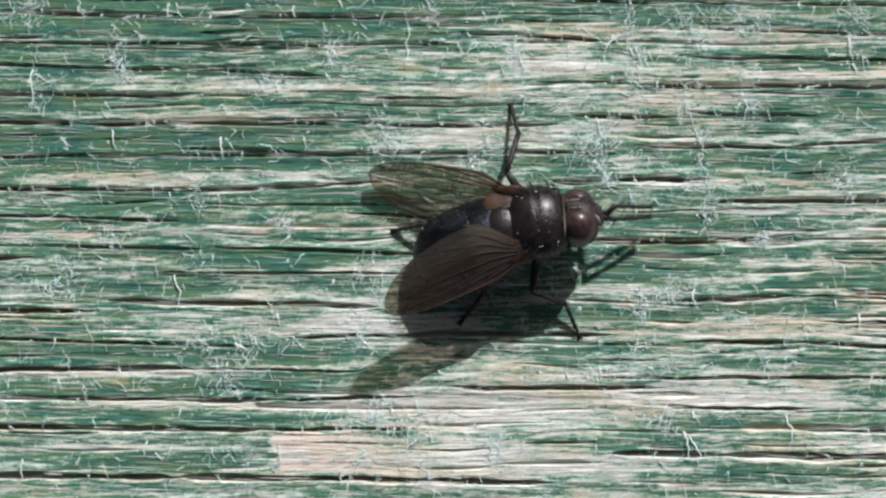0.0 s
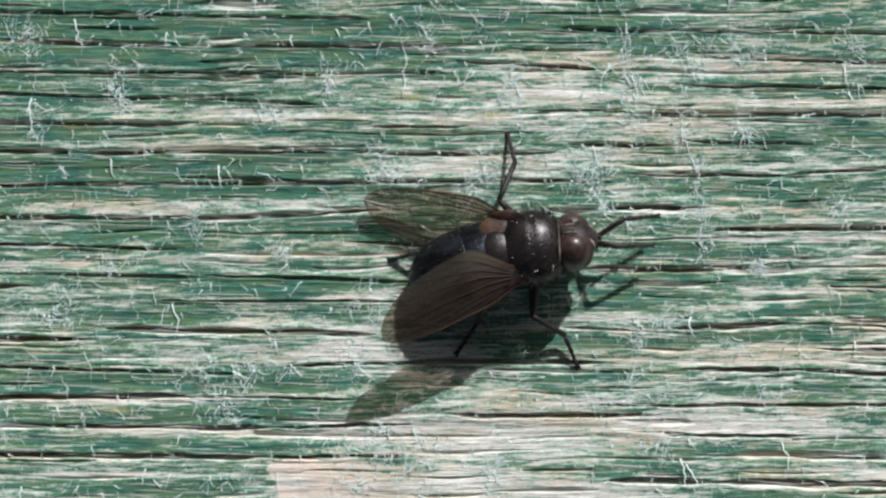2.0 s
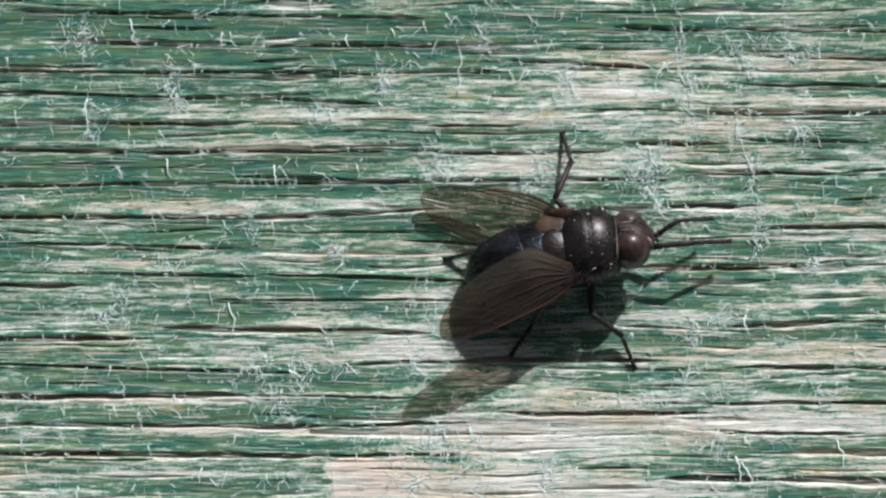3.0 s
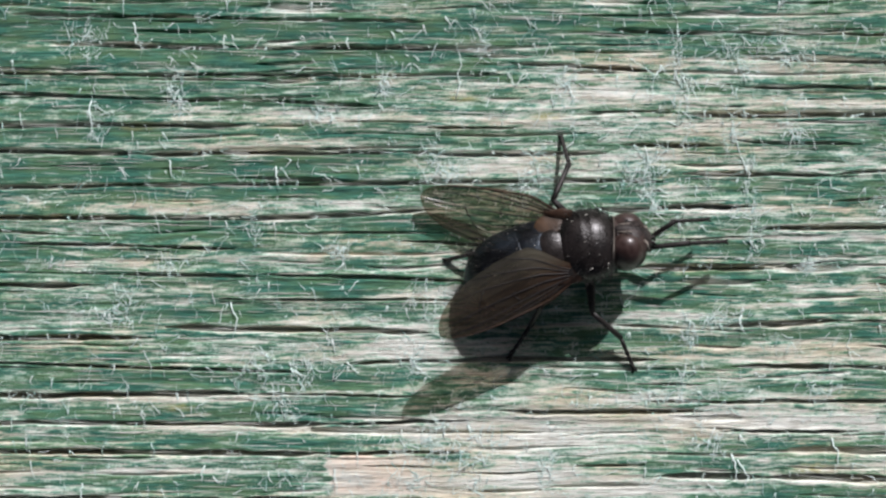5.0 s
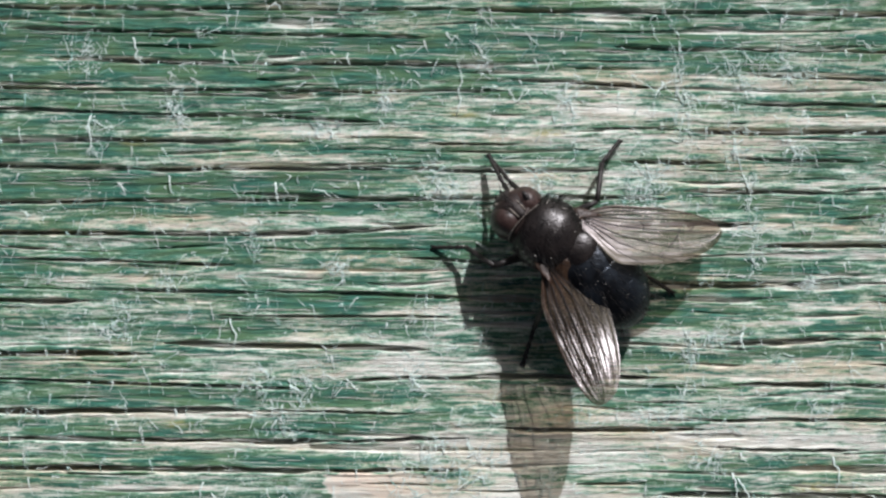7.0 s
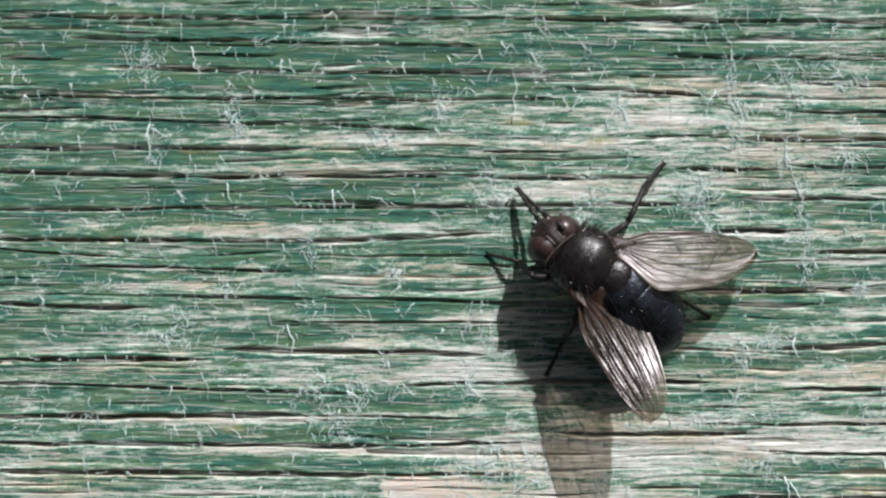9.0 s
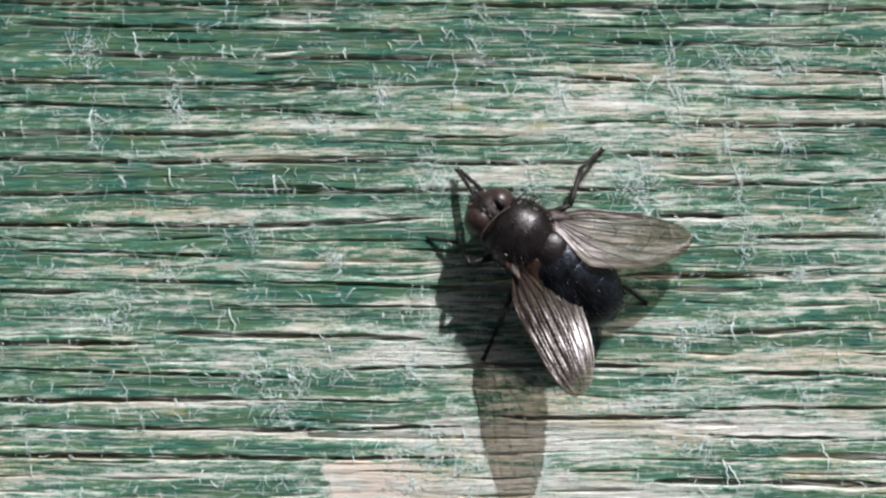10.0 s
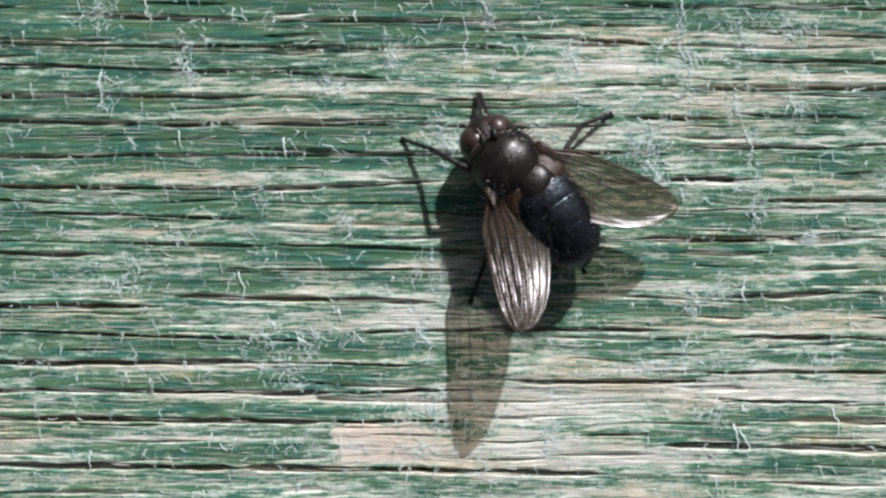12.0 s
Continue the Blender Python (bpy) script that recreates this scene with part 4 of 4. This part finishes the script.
FEET["middle_right"] = [
    (0.0, 7.11, -5.77, 0.0), (5.3, 7.4, -6.2, 0.0), (5.5, 4.94, -7.58, 0.0), (5.7, 4.94, -7.58, 0.0), (6.0, 11.45, -5.7, 0.0), (6.2, 11.69, -5.59, 0.0),
    (6.4, 14.12, 2.61, 0.0), (6.5, 13.12, 5.85, 0.5), (6.7, 8.0, 7.7, 0.0), (7.0, 6.56, 7.69, 0.0), (7.4, 6.1, 6.9, 0.0), (12.0, 5.9, 6.7, 0.0),
]
FEET["hind_left"] = [
    (0.0, -3.27, 0.13, 0.0), (5.6, -3.3, 0.0, 0.0), (6.0, -1.26, -1.6, 0.0), (6.2, 0.44, -5.0, 0.0), (6.4, 4.35, -5.6, 0.0), (6.5, 3.22, -5.0, 0.0),
    (7.0, 1.11, -4.86, 0.0), (9.5, -0.82, -5.2, 0.0), (10.1, -0.8, -5.2, 0.0), (10.4, -2.2, -3.9, 0.0), (12.0, -2.1, -4.0, 0.0),
]
FEET["hind_right"] = [
    (0.0, 0.48, -4.97, 0.0), (5.5, 0.33, -5.5, 0.0), (6.0, 5.72, -6.2, 0.0), (6.2, 10.27, -5.0, 0.0), (6.4, 10.47, -5.0, 0.0), (6.5, 11.0, -3.0, 0.0),
    (7.0, 9.6, -0.9, 0.0), (9.5, 8.5, -1.98, 0.0), (10.1, 8.5, -1.98, 0.0), (10.4, 5.5, -1.9, 0.8), (12.0, 4.3, -2.31, 1.0),
]
# the head on its neck: seconds, turn, nod, tilt
HEAD_TURNS = [
    (0.0, -6, 0, -30), (0.1, -8, 8, -36), (0.2, -6, 0, -30), (0.6, -6, 0, -30), (0.7, -8, 8, -34), (0.9, -8, 8, -36), (1.0, -6, 0, -30), (1.4, -6, 0, -30),
    (1.5, -8, 10, -38), (1.9, -8, 10, -34), (2.0, -6, 0, -30), (2.2, -6, 0, -30), (2.3, -8, 8, -32), (2.6, -8, 8, -36), (2.7, -6, 0, -30),
    (3.2, -6, 0, -30), (3.5, -8, 8, -30), (3.9, -8, 8, -34), (4.0, -6, 0, -30), (4.2, -6, 0, -30), (4.3, -8, 8, -32), (4.6, -8, 8, -34), (4.7, -6, 0, -30),
]
HEAD_TURNS_LATE = [
    (5.5, -18, 0, -26), (6.0, -6, 0, 0), (6.3, -6, 15, 0), (6.6, -12, 15, 0), (7.0, -18, 14, 0), (10.0, -19, 14, 0), (10.4, -27, 20, 0), (12.0, -25, 20, 0),
]

# how far the neck is drawn out: seconds, ahead, aside
HEAD_DRAWN = [(0.0, 0.0, 0.0), (6.0, 0.0, 0.0), (6.5, -0.2, 0.0), (7.0, -0.08, 0.0), (10.0, -0.12, 0.0), (10.4, -0.28, -0.32), (12.0, -0.28, -0.25)]
# how far ahead the wings are hinged: seconds, reach
LEFT_HINGE = [(0.0, -1.0), (5.5, -1.0), (6.5, -0.45), (10.0, -0.35), (10.5, -0.1), (12.0, -0.2)]
RIGHT_HINGE = [(0.0, -0.65), (5.5, -0.65), (6.5, -0.6), (7.0, -0.9), (12.0, -1.1)]


def between(rows, t):
    """The rows' values at t, eased from row to row."""
    for a, b in zip(rows, rows[1:]):
        if t <= b[0]:
            u = min(max((t - a[0]) / (b[0] - a[0]), 0), 1)
            u = u if b[0] - a[0] < 0.35 else u * u * (3 - 2 * u)
            return [p + (q - p) * u for p, q in zip(a[1:], b[1:])]
    return list(rows[-1][1:])


def stood(t):
    """The fly's pose, in millimetres."""
    x, y, yaw, nod, roll, lift = between(STEPS + STEPS_LATE, t)
    return pose(x, y, lift, 0, 0, yaw) @ Matrix.Translation(THORAX_AT) @ pose(0, 0, 0, roll, nod, 0) @ Matrix.Translation(-THORAX_AT)


def in_metres(m):
    m = m.copy()
    m.translation *= MM
    return m


def aimed(origin, ahead, up):
    """A pose at origin with +x along ahead and +z near up."""
    x = ahead.normalized()
    z = (up - x * up.dot(x)).normalized()
    y = z.cross(x)
    return Matrix.Translation(origin) @ Matrix((x, y, z)).transposed().to_4x4()


def leg_poses(root, thigh, shin, foot, toe, bulge):
    """Thigh, shin and foot in the fly's space for a toe at the place given: the knee bends towards the bulge."""
    root, toe = Vector(root), Vector(toe)
    flat = (root - toe) * Vector((1, 1, 0))
    reach = min(foot * 0.86, flat.length * 0.42 + 0.2)
    ankle = toe + flat.normalized() * reach + Vector((0, 0, math.sqrt(max(foot * foot - reach * reach, 0.05))))
    line = ankle - root
    span = min(line.length, (thigh + shin) * 0.995)
    ankle = root + line.normalized() * span
    bend = math.acos(max(-1, min(1, (thigh * thigh + span * span - shin * shin) / (2 * thigh * span))))
    side = bulge - line.normalized() * line.normalized().dot(bulge)
    knee = root + thigh * (math.cos(bend) * line.normalized() + math.sin(bend) * side.normalized())
    up = Vector((0, 0, 1))
    return aimed(root, knee - root, up), aimed(knee, ankle - knee, up), aimed(ankle, toe - ankle, up)


def motions():
    times = [k / 10 for k in range(121)]
    walk(fly, [(t, in_metres(stood(t))) for t in times])
    for name, side, tips, leans, hinges in (("left", 1, LEFT_TIP, LEFT_LEAN, LEFT_HINGE), ("right", -1, RIGHT_TIP, RIGHT_LEAN, RIGHT_HINGE)):
        rows = []
        for t in times:
            hinge = Vector((*between(hinges, t), side * 1.6, 3.4))
            tip = stood(t).inverted() @ Vector(between(tips, t))
            over = stood(t).inverted().to_3x3() @ Vector((*between(leans, t), 1))
            rows.append((t, in_metres(aimed(hinge, tip - hinge, over))))
        walk(wings[name], rows)
    rows = []
    for t in times:
        turn, nod, tilt = between(HEAD_TURNS + HEAD_TURNS_LATE, t)
        drawn = Vector((*between(HEAD_DRAWN, t), 0))
        rows.append((t, in_metres(Matrix.Translation(HEAD_AT + drawn) @ pose(0, 0, 0, tilt, nod, turn))))
    walk(head, rows)
    waist, rows = Vector((-1.5, 0, 2.4)), []
    for t in times:
        turn, sink = between(ABDOMEN_TURNS, t)
        rows.append((t, in_metres(Matrix.Translation(waist) @ pose(0, 0, 0, 0, -sink, turn) @ Matrix.Translation(-waist))))
    walk(abdomen, rows)
    for name, (root, *lengths) in LEGS.items():
        rows = ([], [], [])
        out = 1 if name.endswith("left") else -1
        knee_up = Vector((-0.85, 0, 0.6)) if name.startswith("middle") else Vector((0, 0, 1))
        for t in times:
            x, y, z = between(FEET[name], t)
            if name.startswith("front") and t < 5.3:  # rubbing the forelegs together
                swing = 0.35 if name == "front_left" else -0.35
                x, y = x + swing * math.sin(4 * math.pi * t), y + 0.5 * swing * math.cos(4 * math.pi * t)
            toe = stood(t).inverted() @ Vector((x, y, z + 0.06))
            tucked = min(max((6.0 - t) / 0.6, 0.0), 1.0) if name.startswith("front") else 0.0
            bulge = knee_up.lerp(Vector((0.0, -0.3 * out, -0.5)), tucked)
            thigh, shin, foot = leg_poses(root, *lengths, toe, bulge)
            for row, m in zip(rows, (thigh, thigh.inverted() @ shin, thigh.inverted() @ foot)):
                row.append((t, in_metres(m)))
        for ob, row in zip(legs[name], rows):
            walk(ob, row)


motions()
